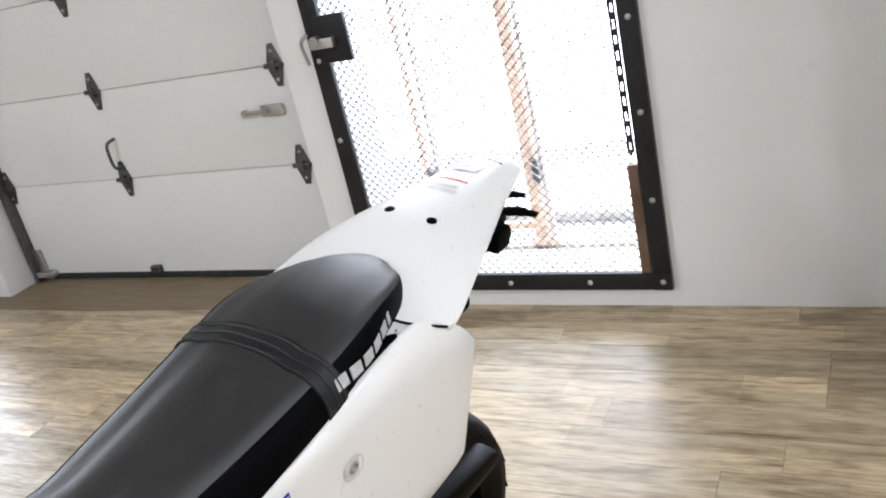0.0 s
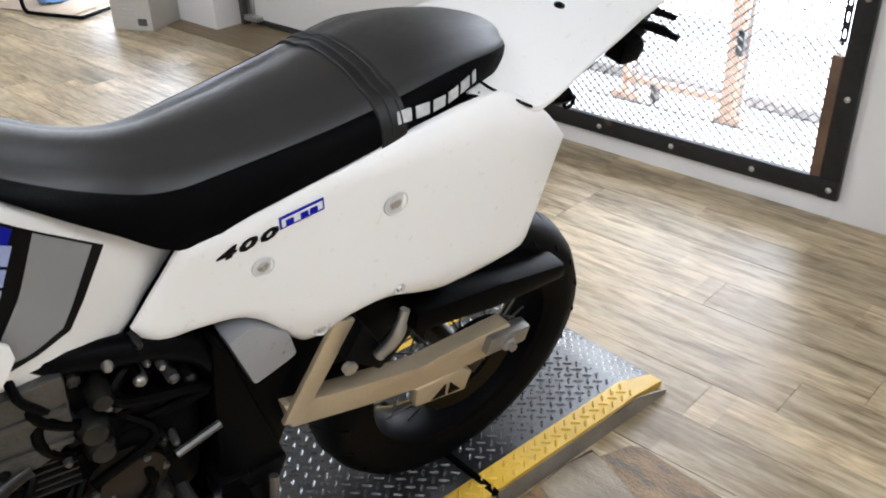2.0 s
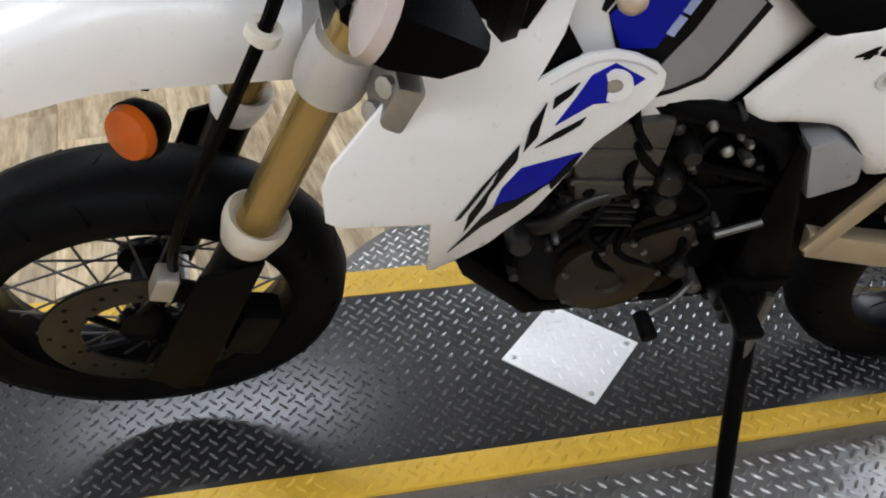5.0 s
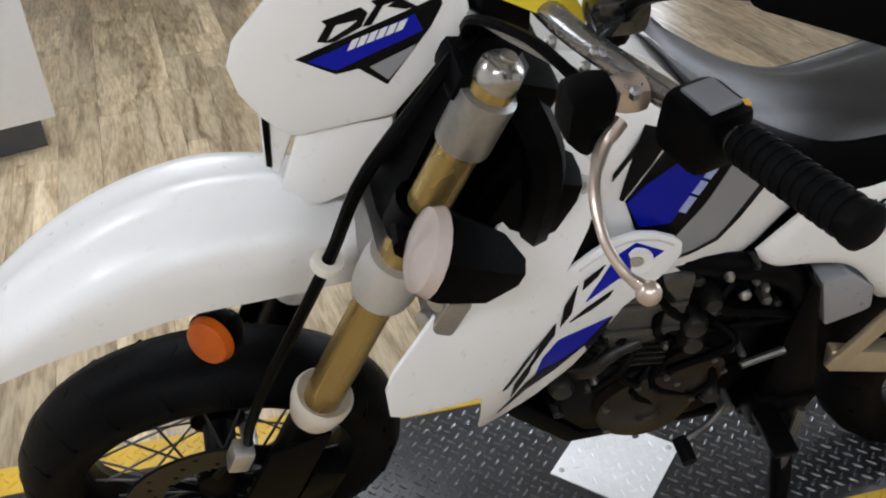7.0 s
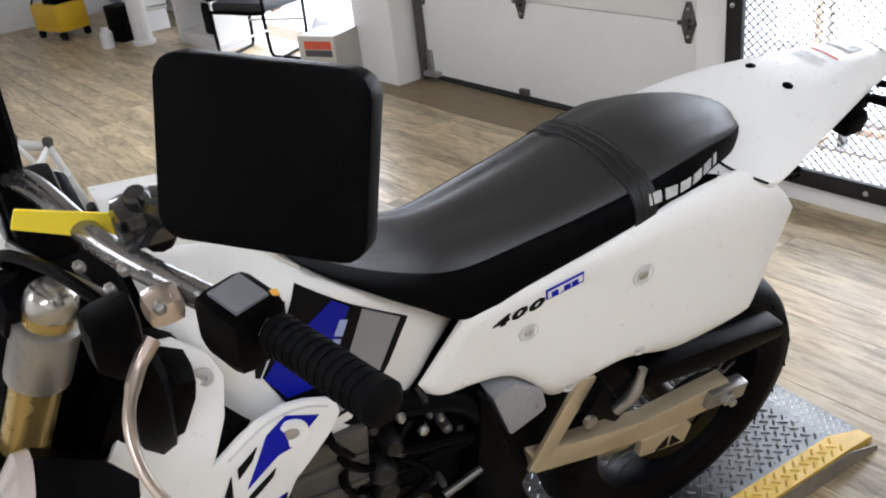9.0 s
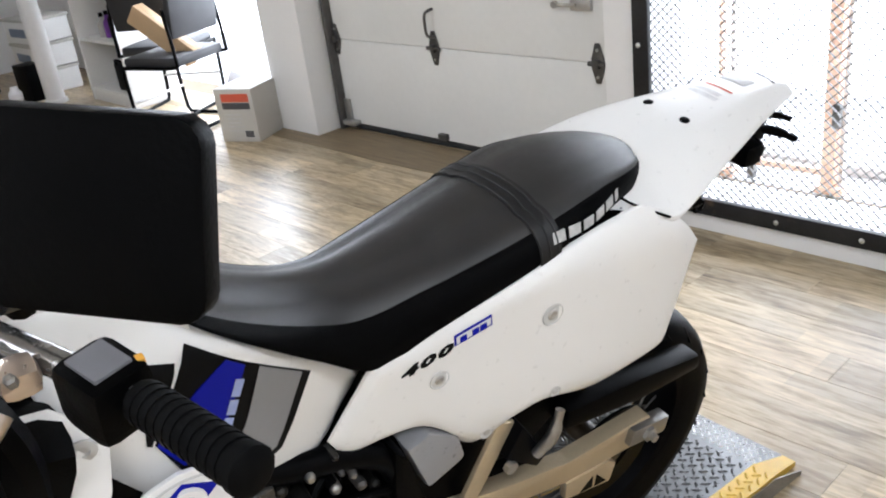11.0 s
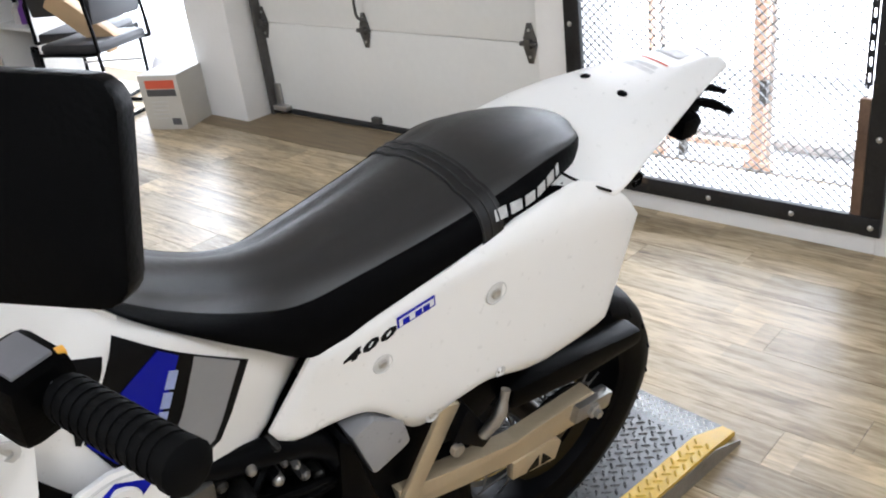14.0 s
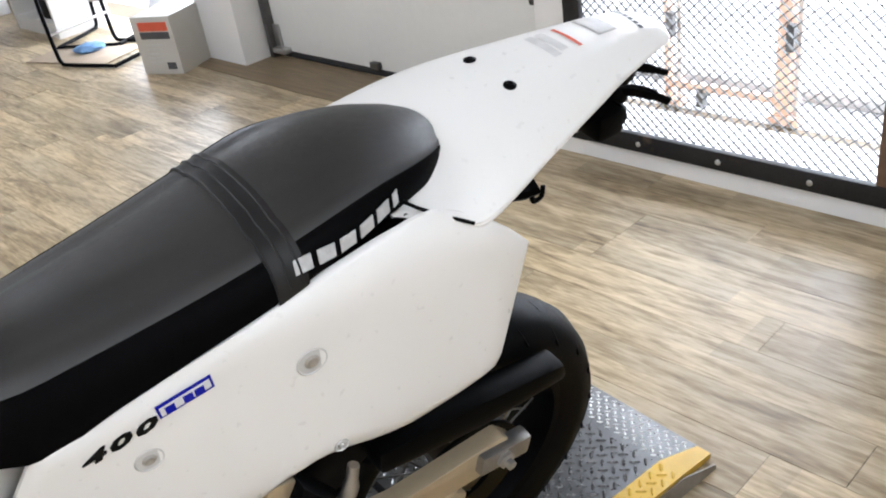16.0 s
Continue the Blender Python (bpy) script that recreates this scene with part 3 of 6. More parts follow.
def lift_table():
    t = empty("lift_table", LIFT, "low black tread-plate motorcycle lift with yellow painted edges", "lift table")
    YL, YR, XH, XJ, XB, XT = 0.205, -0.39, 2.15, 0.065, -0.40, -0.525
    SL, SR = 0.145, -0.308
    part("deck", box((XH - XJ - 0.008, SL - SR, LZ), ((XH + XJ) / 2 + 0.004, (SL + SR) / 2, LZ / 2), 0.002), DECK, t)
    part("edge_stripe", box((XH - XJ - 0.008, YL - SL, LZ + 0.0015), ((XH + XJ) / 2 + 0.004, (YL + SL) / 2, LZ / 2 + 0.0007), 0.003), YELLOW, t, "yellow painted edge")
    part("edge_stripe", box((XH - XJ - 0.008, SR - YR, LZ + 0.0015), ((XH + XJ) / 2 + 0.004, (YR + SR) / 2, LZ / 2 + 0.0007), 0.003), YELLOW, t, "yellow painted edge")
    part("side_skirt", box((XH - XJ, 0.004, LZ - 0.006), ((XH + XJ) / 2, YL + 0.0025, (LZ - 0.008) / 2), 0.001), SKIRT, t, "dull metal side skirt")

    def ramp_bit(name, y0, y1, up, material, label="", yt=None):
        yt = yt or y1
        bm = bmesh.new()
        z = LZ + up
        ring = [[(XJ, z), (XB, z), (XT, 0.012), (XT, 0.0), (XJ, 0.0)], [y0, y1]]
        lo = [bm.verts.new((x, y0, zz)) for x, zz in ring[0]]
        hi = [bm.verts.new((x, y1 if x > XT + 0.01 else yt, zz)) for x, zz in ring[0]]
        bm.faces.new(lo[::-1])
        bm.faces.new(hi)
        for i in range(5):
            bm.faces.new((lo[i], lo[(i + 1) % 5], hi[(i + 1) % 5], hi[i]))
        bmesh.ops.recalc_face_normals(bm, faces=bm.faces)
        return part(name, bm, material, t, label, 20)

    ramp_bit("ramp", SR, SL, 0, DECK)
    ramp_bit("ramp_stripe", SL, YL, 0.0015, YELLOW, "yellow painted edge", YL - 0.025)
    ramp_bit("ramp_stripe", YR, SR, 0.0015, YELLOW, "yellow painted edge")
    part("ramp_skirt", prism([(XJ, 0.0), (XJ, LZ - 0.006), (XB, LZ - 0.006), (XT + 0.02, 0.012), (XT + 0.02, 0.0)], YL + 0.0005, YL + 0.004), SKIRT, t, "dull metal side skirt")
    part("joint_strip", box((0.012, YL - YR + 0.008, LZ + 0.004), (XJ - 0.002, (YL + YR) / 2, LZ / 2 + 0.001), 0.002), BLACKPL, t, "black hinge gap")

    def covered(x, y):
        u, v = (x - 0.722) * 0.707 + (y + 0.066) * 0.707, -(x - 0.722) * 0.707 + (y + 0.066) * 0.707
        return abs(u) < 0.113 and abs(v) < 0.113
    stuff("tread_pattern", treads(XJ + 0.01, XH - 0.01, SR + 0.005, SL - 0.005, LZ, 0.0225, covered, (0.0125, 0.0036, 0.0034)), TREADGLINT, t, "raised diamond tread on black plate, paler to show glints")
    stuff("ramp_tread", treads(XB, XJ - 0.01, SR + 0.005, SL - 0.005, LZ, 0.0225, None, (0.0125, 0.0036, 0.0034)), TREADGLINT, t, "raised diamond tread, paler to show glints")
    stuff("slope_tread", treads(XT + 0.01, XB, SR, SL, 0, 0.018, None, (0.009, 0.003, 0.002), lambda x: 0.012 + (x - XT) / (XB - XT) * (LZ - 0.012)), LITPLATE, t, "bright worn diamond tread")
    for a, b in ((SL, YL), (YR, SR)):
        stuff("stripe_tread", treads(XB, XH - 0.01, a + 0.003, b - 0.003, LZ + 0.0015, 0.0225, None, (0.0125, 0.0036, 0.0034)), YELLOW, t, "yellow painted diamond tread")
    # small access plate screwed on the deck
    c = pose(0.722, -0.066, LZ, 0, 0, 45)
    ap = part("access_plate", moved(box((0.205, 0.205, 0.004), (0, 0, 0.003), 0.001), c), LITPLATE, t, "aluminium tread plate cover, whitened to show reflected light")
    v, f = treads(-0.09, 0.09, -0.09, 0.09, 0.005, 0.022, None, (0.0105, 0.0036, 0.002))
    stuff("cover_tread", ([tuple(c @ Vector(p)) for p in v], f), LITPLATE, ap, "raised diamond tread")
    for sx in (-1, 1):
        for sy in (-1, 1):
            part("screw", moved(lathe([(0.006, 0.004), (0.006, 0.007), (0.002, 0.009)], (sx * 0.085, sy * 0.085, 0), (0, 0, 1), 10), c), ZINC, ap)
    return t


lift_table()
tt = empty("turntable_plate", LIFT @ pose(0.66, -0.09, 0), "round bright aluminium tread plate under the lift table", "turntable")
part("disc", lathe([(0.612, 0.001), (0.614, 0.010), (0.610, 0.012), (0.001, 0.012)], (0, 0, 0), (0, 0, 1), 96), DISCPLATE, tt)
stuff("disc_tread", treads(-0.6, 0.6, -0.6, 0.6, 0.012, 0.0225, lambda x, y: x * x + y * y > 0.36 or (-0.29 < y < 0.28), (0.0125, 0.0036, 0.0032)), DISCPLATE, tt, "raised diamond tread")


# ---- the motorcycle ----
BIKE = pose(-1.285, -0.206, LZ + 0.002) @ pose(0, 0, 0, 0, 0, -98.5) @ pose(0, 0, 0, -13.5, 0, 0)
bike = empty("motorcycle", BIKE, "white supermoto motorcycle with blue graphics on its side stand", "motorcycle")


def y_cover(x, z):
    return 0.160 - 0.10 * max(0, x - 0.25) - 0.35 * max(0, 0.70 - z) - 0.35 * max(0, z - 0.94) - 0.15 * max(0, 0.12 - x)


def y_tank(x, z):
    return 0.08 + 0.22 * max(0, min(x, 0.82) - 0.634) - 0.55 * max(0, z - 1.02) - 0.12 * max(0, 0.86 - z)


def y_shroud(x, z):
    return 0.157 + (0.4 if x > 0.918 else 0.25) * (x - 0.918) - 1.08 * (z - 0.80) ** 2


def mirrored(fn):
    return lambda x, z: -fn(x, z)


COVER_LOW = [(0.098, 0.693), (0.17, 0.668), (0.27, 0.660), (0.36, 0.690), (0.425, 0.672), (0.465, 0.638), (0.492, 0.654), (0.53, 0.708), (0.575, 0.745), (0.63, 0.752), (0.69, 0.752), (0.714, 0.785)]
COVER_HIGH = [(0.057, 0.875), (0.095, 0.917), (0.14, 0.956), (0.195, 0.984), (0.25, 0.984), (0.31, 0.973), (0.37, 0.960), (0.43, 0.944), (0.49, 0.929), (0.54, 0.914), (0.58, 0.903), (0.62, 0.895), (0.648, 0.890)]
side = part("side_cover", panel(COVER_LOW, COVER_HIGH, y_cover, 44, 14, 0.005), WHITEPL, bike, "glossy white left side cover")
part("side_cover", panel(COVER_LOW, [(x, z - 0.045) for x, z in COVER_HIGH], mirrored(y_cover), 30, 10, 0.005, -0.008, (0, 1, 0)), WHITEPL, bike)
for x, z, r in ((0.369, 0.871, 0.019), (0.553, 0.830, 0.016), (0.347, 0.710, 0.010), (0.462, 0.672, 0.013)):
    y = y_cover(x, z)
    sc = part("recess", lathe([(r, 0.0005), (r * 0.92, 0.0018), (r * 0.8, -0.001), (r * 0.65, -0.003)], (x, y, z), (0.05, 1, 0), 20), PALEGREY, side, "recessed pale fixing")
    part("screw", lathe([(r * 0.5, -0.004), (r * 0.5, 0.001), (r * 0.35, 0.003), (r * 0.15, 0.001)], (x, y, z), (0.05, 1, 0), 8), ZINC, sc)

# lettering on the side cover: three digits, then a boxed mark
for k, digit in enumerate("400"):
    m = Matrix.Translation((0.612 - 0.0265 * k, 0, 0.857 + 0.0062 * k)) @ Matrix(((-1.85, -0.35, 0, 0), (0, 0, 1, 0), (0.43, 0.95, 0, 0), (0, 0, 0, 1)))
    bm = moved(written(digit, 0.0245), m)
    for v in bm.verts:
        v.co.y += y_cover(v.co.x, v.co.z) + 0.0012
    part("digit", bm, BLACKFILM, side, "black slanted digit " + digit)
part("boxed_mark", decal([(0.531, 0.882), (0.533, 0.900), (0.475, 0.914), (0.473, 0.896)], y_cover), BLUE, side, "blue boxed mark")
part("mark_infill", decal([(0.529, 0.885), (0.530, 0.897), (0.477, 0.910), (0.476, 0.899)], y_cover, 0.0026), WHITEFILM, side)
for x0 in (0.524, 0.505, 0.493):
    q = 0.886 + (0.524 - x0) * 0.24
    part("mark_bar", decal([(x0, q), (x0 + 0.001, q + 0.010), (x0 - 0.009, q + 0.012), (x0 - 0.010, q + 0.002)], y_cover, 0.0036), BLUE, side)


# seat
def section(hw_top, hw_bot, ztop, zbot, n=9):
    """Right half to left half across the seat: flat crown, rounded shoulder, sloping side."""
    pts = []
    for k in range(n):
        s = -1 + 2 * k / (n - 1)
        pts.append((hw_top * s, ztop - 0.010 * s * s - 0.004 * s**8))
    left = []
    for a in (12, 26, 40, 54, 68, 80, 90):
        c, q = math.cos(radians(a)), math.sin(radians(a))
        left.append((hw_top + (hw_bot - hw_top) * q, ztop - 0.014 - (ztop - 0.014 - zbot) * (1 - c)))
    roll = 0.085                       # section tilted, near side up, so its outline fits the camera's view
    tip = lambda rows: [(y, z + roll * y) for y, z in rows]
    return tip([(-y, z) for y, z in left[::-1]]), tip(pts), tip(left)


SEAT = [(0.106, 0.999, 0.012, 0.016, 0.990), (0.112, 1.007, 0.030, 0.037, 0.986), (0.125, 1.015, 0.046, 0.058, 0.982), (0.15, 1.023, 0.061, 0.079, 0.979), (0.185, 1.030, 0.072, 0.097, 0.979), (0.24, 1.035, 0.078, 0.115, 0.978),
        (0.30, 1.032, 0.080, 0.132, 0.976), (0.37, 1.018, 0.075, 0.134, 0.952), (0.46, 1.000, 0.064, 0.130, 0.928), (0.56, 0.985, 0.052, 0.122, 0.900), (0.645, 0.978, 0.042, 0.115, 0.876),
        (0.72, 0.994, 0.042, 0.112, 0.928), (0.80, 1.034, 0.046, 0.116, 0.996), (0.86, 1.074, 0.042, 0.108, 1.048), (0.90, 1.108, 0.034, 0.085, 1.092), (0.925, 1.122, 0.020, 0.05, 1.112)]


def seat_rows(lo=0, hi=1, n=56, grow=0.0):
    cols = [spline([(s[0], s[k], 0) for s in SEAT], n) for k in range(1, 5)]
    out = []
    for i in range(int(lo * n), int(hi * n)):
        z, wt, wb, zb = (cols[k][i].y for k in range(4))
        r, c, l = section(wt + grow, wb + grow, z + grow, zb)
        out.append((cols[0][i].x, r, c, l))
    return out


def skin(rows):
    bm = bmesh.new()
    g = [[bm.verts.new(p) for p in r] for r in rows]
    for a, b in zip(g, g[1:]):
        for j in range(len(a) - 1):
            bm.faces.new((a[j], a[j + 1], b[j + 1], b[j]))
    bmesh.ops.recalc_face_normals(bm, faces=bm.faces)
    return bm


rows = seat_rows()
seat = part("seat", skin([[(x, y, z) for y, z in r + c + l] + [(x, 0, r[0][1] - 0.002), (x, r[0][0], r[0][1])] for x, r, c, l in rows]), SEATVINYL, bike, "long black vinyl seat", 60)
# Both sides get the darker vinyl copy, which paints their shade.
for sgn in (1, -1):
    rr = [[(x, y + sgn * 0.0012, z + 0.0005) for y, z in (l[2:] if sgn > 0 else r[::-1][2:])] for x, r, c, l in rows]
    part("seat_side", sheet(rr, 0.002, (0, -sgn, 0)), SEATSHADE, seat, "seat side sheet, blackened to show its shade")
strap_rows = [(x, r, c, l) for x, r, c, l in seat_rows(n=200, grow=0.0018) if 0.352 < x < 0.396]
part("grab_strap", sheet([[(x, y, z) for y, z in r + c + l] for x, r, c, l in strap_rows], 0.003, (0, 0, -1)), STRAPVINYL, seat, "black passenger grab strap")
for x in (0.360, 0.374, 0.388):
    rr = [q for q in seat_rows(n=400, grow=0.0022) if abs(q[0] - x) < 0.0022]
    part("strap_welt", tube([(x, y, z) for y, z in rr[0][1] + rr[0][2] + rr[0][3]], 0.0013, 6), STRAPVINYL, seat)


def y_seat(x, z):
    def side_at(r):
        l = sorted((q[1], q[0]) for q in r[3])
        return float(np.interp(z, [q[0] for q in l], [q[1] for q in l]))
    order = sorted(rows, key=lambda r: r[0])
    return float(np.interp(x, [r[0] for r in order], [side_at(r) for r in order]))


for k in range(6):
    x, z = 0.366 - 0.0262 * k, 0.9815 + 0.0027 * k
    wdt, h = (0.008 if k == 5 else 0.0195), 0.0135
    part("brand_bar", decal([(x, z), (x - 0.0015, z + h), (x - 0.0015 - wdt, z + h + 0.0022), (x - wdt, z + 0.0022)], y_seat, 0.0032), WORNWHITE, seat, "worn white brand lettering block")

# Filler added so the floor does not show between seat and cover.
part("seat_filler", prism([(0.17, 0.972), (0.22, 0.980), (0.40, 0.950), (0.64, 0.878), (0.64, 0.80), (0.30, 0.86), (0.18, 0.90)], -0.112, 0.118, "xz", 0.006), BLACKPL, seat, "black filler block under the seat")
# tail fender
TAIL = [(0.235, 0.992, 0.112, 0.980), (0.19, 0.996, 0.136, 0.970), (0.15, 1.003, 0.155, 0.958), (0.118, 1.012, 0.154, 0.962), (0.08, 1.022, 0.146, 0.971), (0.04, 1.028, 0.135, 0.979), (0.0, 1.031, 0.123, 0.985), (-0.05, 1.033, 0.108, 0.990), (-0.10, 1.034, 0.093, 0.995), (-0.15, 1.034, 0.078, 1.001), (-0.20, 1.032, 0.066, 1.006), (-0.238, 1.028, 0.056, 1.008), (-0.266, 1.022, 0.048, 1.006), (-0.282, 1.016, 0.039, 1.003), (-0.291, 1.010, 0.023, 1.001), (-0.294, 1.005, 0.008, 1.000)]
TAIL_SECTION = ((0, 0), (0.25, 0.03), (0.45, 0.10), (0.58, 0.20), (0.70, 0.38), (0.84, 0.62), (0.95, 0.84), (1.0, 1.0), (0.985, 1.14))
cols = [spline([(s[0], s[k], 0) for s in TAIL], 44) for k in range(1, 4)]
rws = []
for i in range(44):
    x, z, w, ze = cols[0][i].x, *(cols[k][i].y for k in range(3))
    half = [(w * a, z - (z - ze) * b) for a, b in TAIL_SECTION]
    rws.append([(x, -y, q) for y, q in half[:0:-1]] + [(x, y, q) for y, q in half])
tail = part("rear_fender", sheet(rws, 0.004, (0, 0, -1)), WHITEPL, bike, "white rear fender with printed warning labels", 50)


def z_tail(x, y):
    r = [np.interp(-x, [-q[0] for q in TAIL], [q[k] for q in TAIL]) for k in (1, 2, 3)]
    return float(r[0] - (r[0] - r[2]) * np.interp(abs(y) / r[1], [q[0] for q in TAIL_SECTION[:-1]], [q[1] for q in TAIL_SECTION[:-1]]))


def tail_print(name, x0, x1, y0, y1, material, label, lift=0.0012):
    bm = bmesh.new()
    g = [[bm.verts.new((x0 + (x1 - x0) * i / 4, y0 + (y1 - y0) * j / 6, z_tail(x0 + (x1 - x0) * i / 4, y0 + (y1 - y0) * j / 6) + lift)) for j in range(7)] for i in range(5)]
    for i in range(4):
        for j in range(6):
            bm.faces.new((g[i][j], g[i + 1][j], g[i + 1][j + 1], g[i][j + 1]))
    return part(name, bm, material, tail, label)


for s in (-1, 1):
    part("bolt", lathe([(0.0085, -0.003), (0.0085, 0.002), (0.004, 0.004), (0.003, 0.002)], (0.010, 0.039 * s, z_tail(0.010, 0.039)), (0, 0.15 * s, 1), 14), BLACKMET, tail, "black dome bolt")
tail_print("warning_label", -0.075, -0.088, -0.034, 0.026, PALEPRINT, "faint printed warning label")
tail_print("warning_label", -0.092, -0.105, -0.034, 0.020, PALEPRINT, "faint printed warning label")
tail_print("warning_label", -0.120, -0.126, -0.032, 0.024, REDPRINT, "thin red printed line")
tail_print("warning_label", -0.160, -0.195, -0.036, 0.018, GREYPRINT, "grey printed warning label")
tail_print("label_field", -0.1625, -0.1925, -0.0335, 0.0155, PALEPRINT, "", 0.0020)
for k in range(6):
    tail_print("brand_bar", -0.238 + 0.002 * k, -0.246 + 0.002 * k, -0.034 + 0.011 * k, -0.026 + 0.011 * k, DARKPRINT, "")
part("seam", tube([(0.222, 0.113, 0.996), (0.205, 0.124, 0.984), (0.180, 0.141, 0.972), (0.157, 0.157, 0.962)], 0.0022, 6, 14), BLACKPL, tail, "dark seam between fender and cover")
# tail lamp, plate holder, rear signals
part("tail_lamp", box((0.10, 0.09, 0.04), (-0.17, 0, 0.975), 0.012), BLACKPL, bike, "black tail lamp housing")
ph = part("plate_holder", tube([(-0.150, 0.055, 0.975), (-0.185, 0.080, 0.970), (-0.218, 0.105, 0.955)], [0.007, 0.010, 0.007], 8, 10, flat=0.6), BLACKPL, bike, "black plate bracket arm")
part("holder_arm", tube([(-0.190, 0.020, 0.980), (-0.230, 0.038, 0.972), (-0.268, 0.056, 0.959)], [0.006, 0.008, 0.006], 8, 10, flat=0.6), BLACKPL, ph)
part("holder_root", box((0.06, 0.10, 0.03), (-0.15, 0.02, 0.965), 0.008), BLACKPL, ph)
for s in (-1, 1):
    bm = tube([(-0.09, 0.03 * s, 0.965), (-0.115, 0.06 * s, 0.95)], 0.009, 8)
    box((0.046, 0.040, 0.038), (-0.124, 0.075 * s, 0.946), 0.008, bm=bm)
    sg = part("rear_signal", bm, BLACKPL, bike, "black rear turn signal")
    part("lens", lathe([(0.018, 0), (0.016, 0.008), (0.004, 0.012)], (-0.146, 0.075 * s, 0.946), (-1, 0, -0.15), 14), BLACKPL, sg)
bm = tube([(0.05, 0.072, 0.905), (0.02, 0.084, 0.900), (0.002, 0.088, 0.905)], [0.010, 0.012, 0.014], 8, 8)
tube([(0.006, 0.088, 0.893), (0.004, 0.090, 0.880), (-0.010, 0.090, 0.882), (-0.012, 0.089, 0.897)], 0.0035, 6, 14, bm=bm)
part("helmet_hook", bm, BLACKPL, bike, "black helmet hook")


# tank and shroud
TANK_LOW = [(0.700, 0.782), (0.735, 0.746), (0.792, 0.741), (0.86, 0.755), (0.93, 0.775), (0.99, 0.80)]
TANK_HIGH = [(0.636, 0.864), (0.728, 0.938), (0.811, 1.010), (0.87, 1.062), (0.93, 1.105), (1.04, 1.125)]
tank = part("fuel_tank", panel(TANK_LOW, TANK_HIGH, y_tank, 26, 14, 0.005), WHITEPL, bike, "white plastic fuel tank side")
part("fuel_tank", panel(TANK_LOW, TANK_HIGH, mirrored(y_tank), 20, 10, 0.005, -0.008, (0, 1, 0)), WHITEPL, bike)
hi = spline([(x, 0, z) for x, z in TANK_HIGH], 20)
part("tank_top", sheet([[(p.x, y_tank(p.x, p.z) * s, p.z + 0.012 * (1 - s * s)) for s in (-1, -0.8, -0.5, 0, 0.5, 0.8, 1)] for p in hi[11:]], 0.01, (0, 0, -1)), WHITEPL, tank)
part("tank_decal", decal([(0.875, 1.043), (0.842, 1.018), (0.786, 0.968), (0.729, 0.920), (0.781, 0.824), (0.89, 0.79), (0.905, 0.87), (0.930, 0.931), (0.894, 1.009)], y_tank), BLACKFILM, tank, "black graphic panel")
part("tank_decal", decal([(0.799, 0.977), (0.742, 0.928), (0.789, 0.835), (0.833, 0.818), (0.869, 0.813), (0.851, 0.861), (0.827, 0.905)], y_tank, 0.0026), GREYFILM, tank, "grey graphic panel")
part("tank_decal", decal([(0.838, 1.011), (0.817, 0.992), (0.865, 0.885), (0.905, 0.885), (0.929, 0.930), (0.908, 0.958), (0.876, 0.984)], y_tank, 0.0028), BLUE, tank, "blue graphic panel")
for a, b in ((0.0, 0.30), (0.36, 0.62), (0.68, 1.0)):
    p = [(0.831 + 0.028 * u, 0.979 - 0.074 * u) for u in (a, b)]
    part("tank_mark", decal([p[0], (p[0][0] - 0.010, p[0][1] - 0.005), (p[1][0] - 0.010, p[1][1] - 0.005), p[1]], y_tank, 0.004), PALEBLUE, tank)
for a in ([(0.922, 1.038), (0.953, 0.978), (0.952, 0.967), (0.933, 1.003)], [(0.933, 1.003), (0.922, 1.038), (0.891, 1.029), (0.909, 0.984), (0.934, 0.933), (0.939, 0.937)], [(0.899, 0.992), (0.931, 0.932), (0.908, 0.958), (0.888, 0.972)]):
    part("tank_spike", decal(a, y_tank, 0.0022), BLACKFILM, tank, "black spiked graphic")


def shell(outline, depth, thick=0.006, side=1):
    """A moulded plate with a free outline, bowed by depth(x, z), with a softened rim."""
    bm = decal(outline, depth, 0.0)
    for v in bm.verts:
        v.co.y = depth(v.co.x, v.co.z) - (thick if v.co.y < depth(v.co.x, v.co.z) - 0.0006 else 0)
        v.co.y *= side
    rim = [e for e in bm.edges if len(e.link_faces) == 2 and e.calc_face_angle(0) > radians(50)]
    bmesh.ops.bevel(bm, geom=rim, offset=0.0018, segments=2, affect="EDGES", profile=0.6, clamp_overlap=True)
    bmesh.ops.recalc_face_normals(bm, faces=bm.faces)
    return bm


SHROUD = [(1.061, 1.060), (1.019, 1.045), (0.988, 1.012), (0.978, 0.982), (0.990, 0.941), (1.017, 0.897), (0.981, 0.905), (0.955, 0.907), (0.920, 0.901), (0.891, 0.890), (0.862, 0.873), (0.848, 0.858), (0.846, 0.840), (0.861, 0.819), (0.888, 0.798), (0.919, 0.776), (0.941, 0.742), (0.960, 0.706), (0.978, 0.668), (1.002, 0.646), (1.027, 0.610), (1.072, 0.594), (1.100, 0.590), (1.110, 0.606), (1.122, 0.742), (1.175, 0.772), (1.223, 0.797), (1.240, 0.815), (1.243, 0.858), (1.233, 0.880), (1.185, 0.925), (1.153, 0.955), (1.112, 0.985), (1.080, 1.013)]
sh = part("radiator_shroud", shell(SHROUD, y_shroud), WHITEPL, bike, "white radiator shroud with blue and black graphics", 35)
part("radiator_shroud", shell(SHROUD, y_shroud, 0.006, -1), WHITEPL, bike, "", 35)
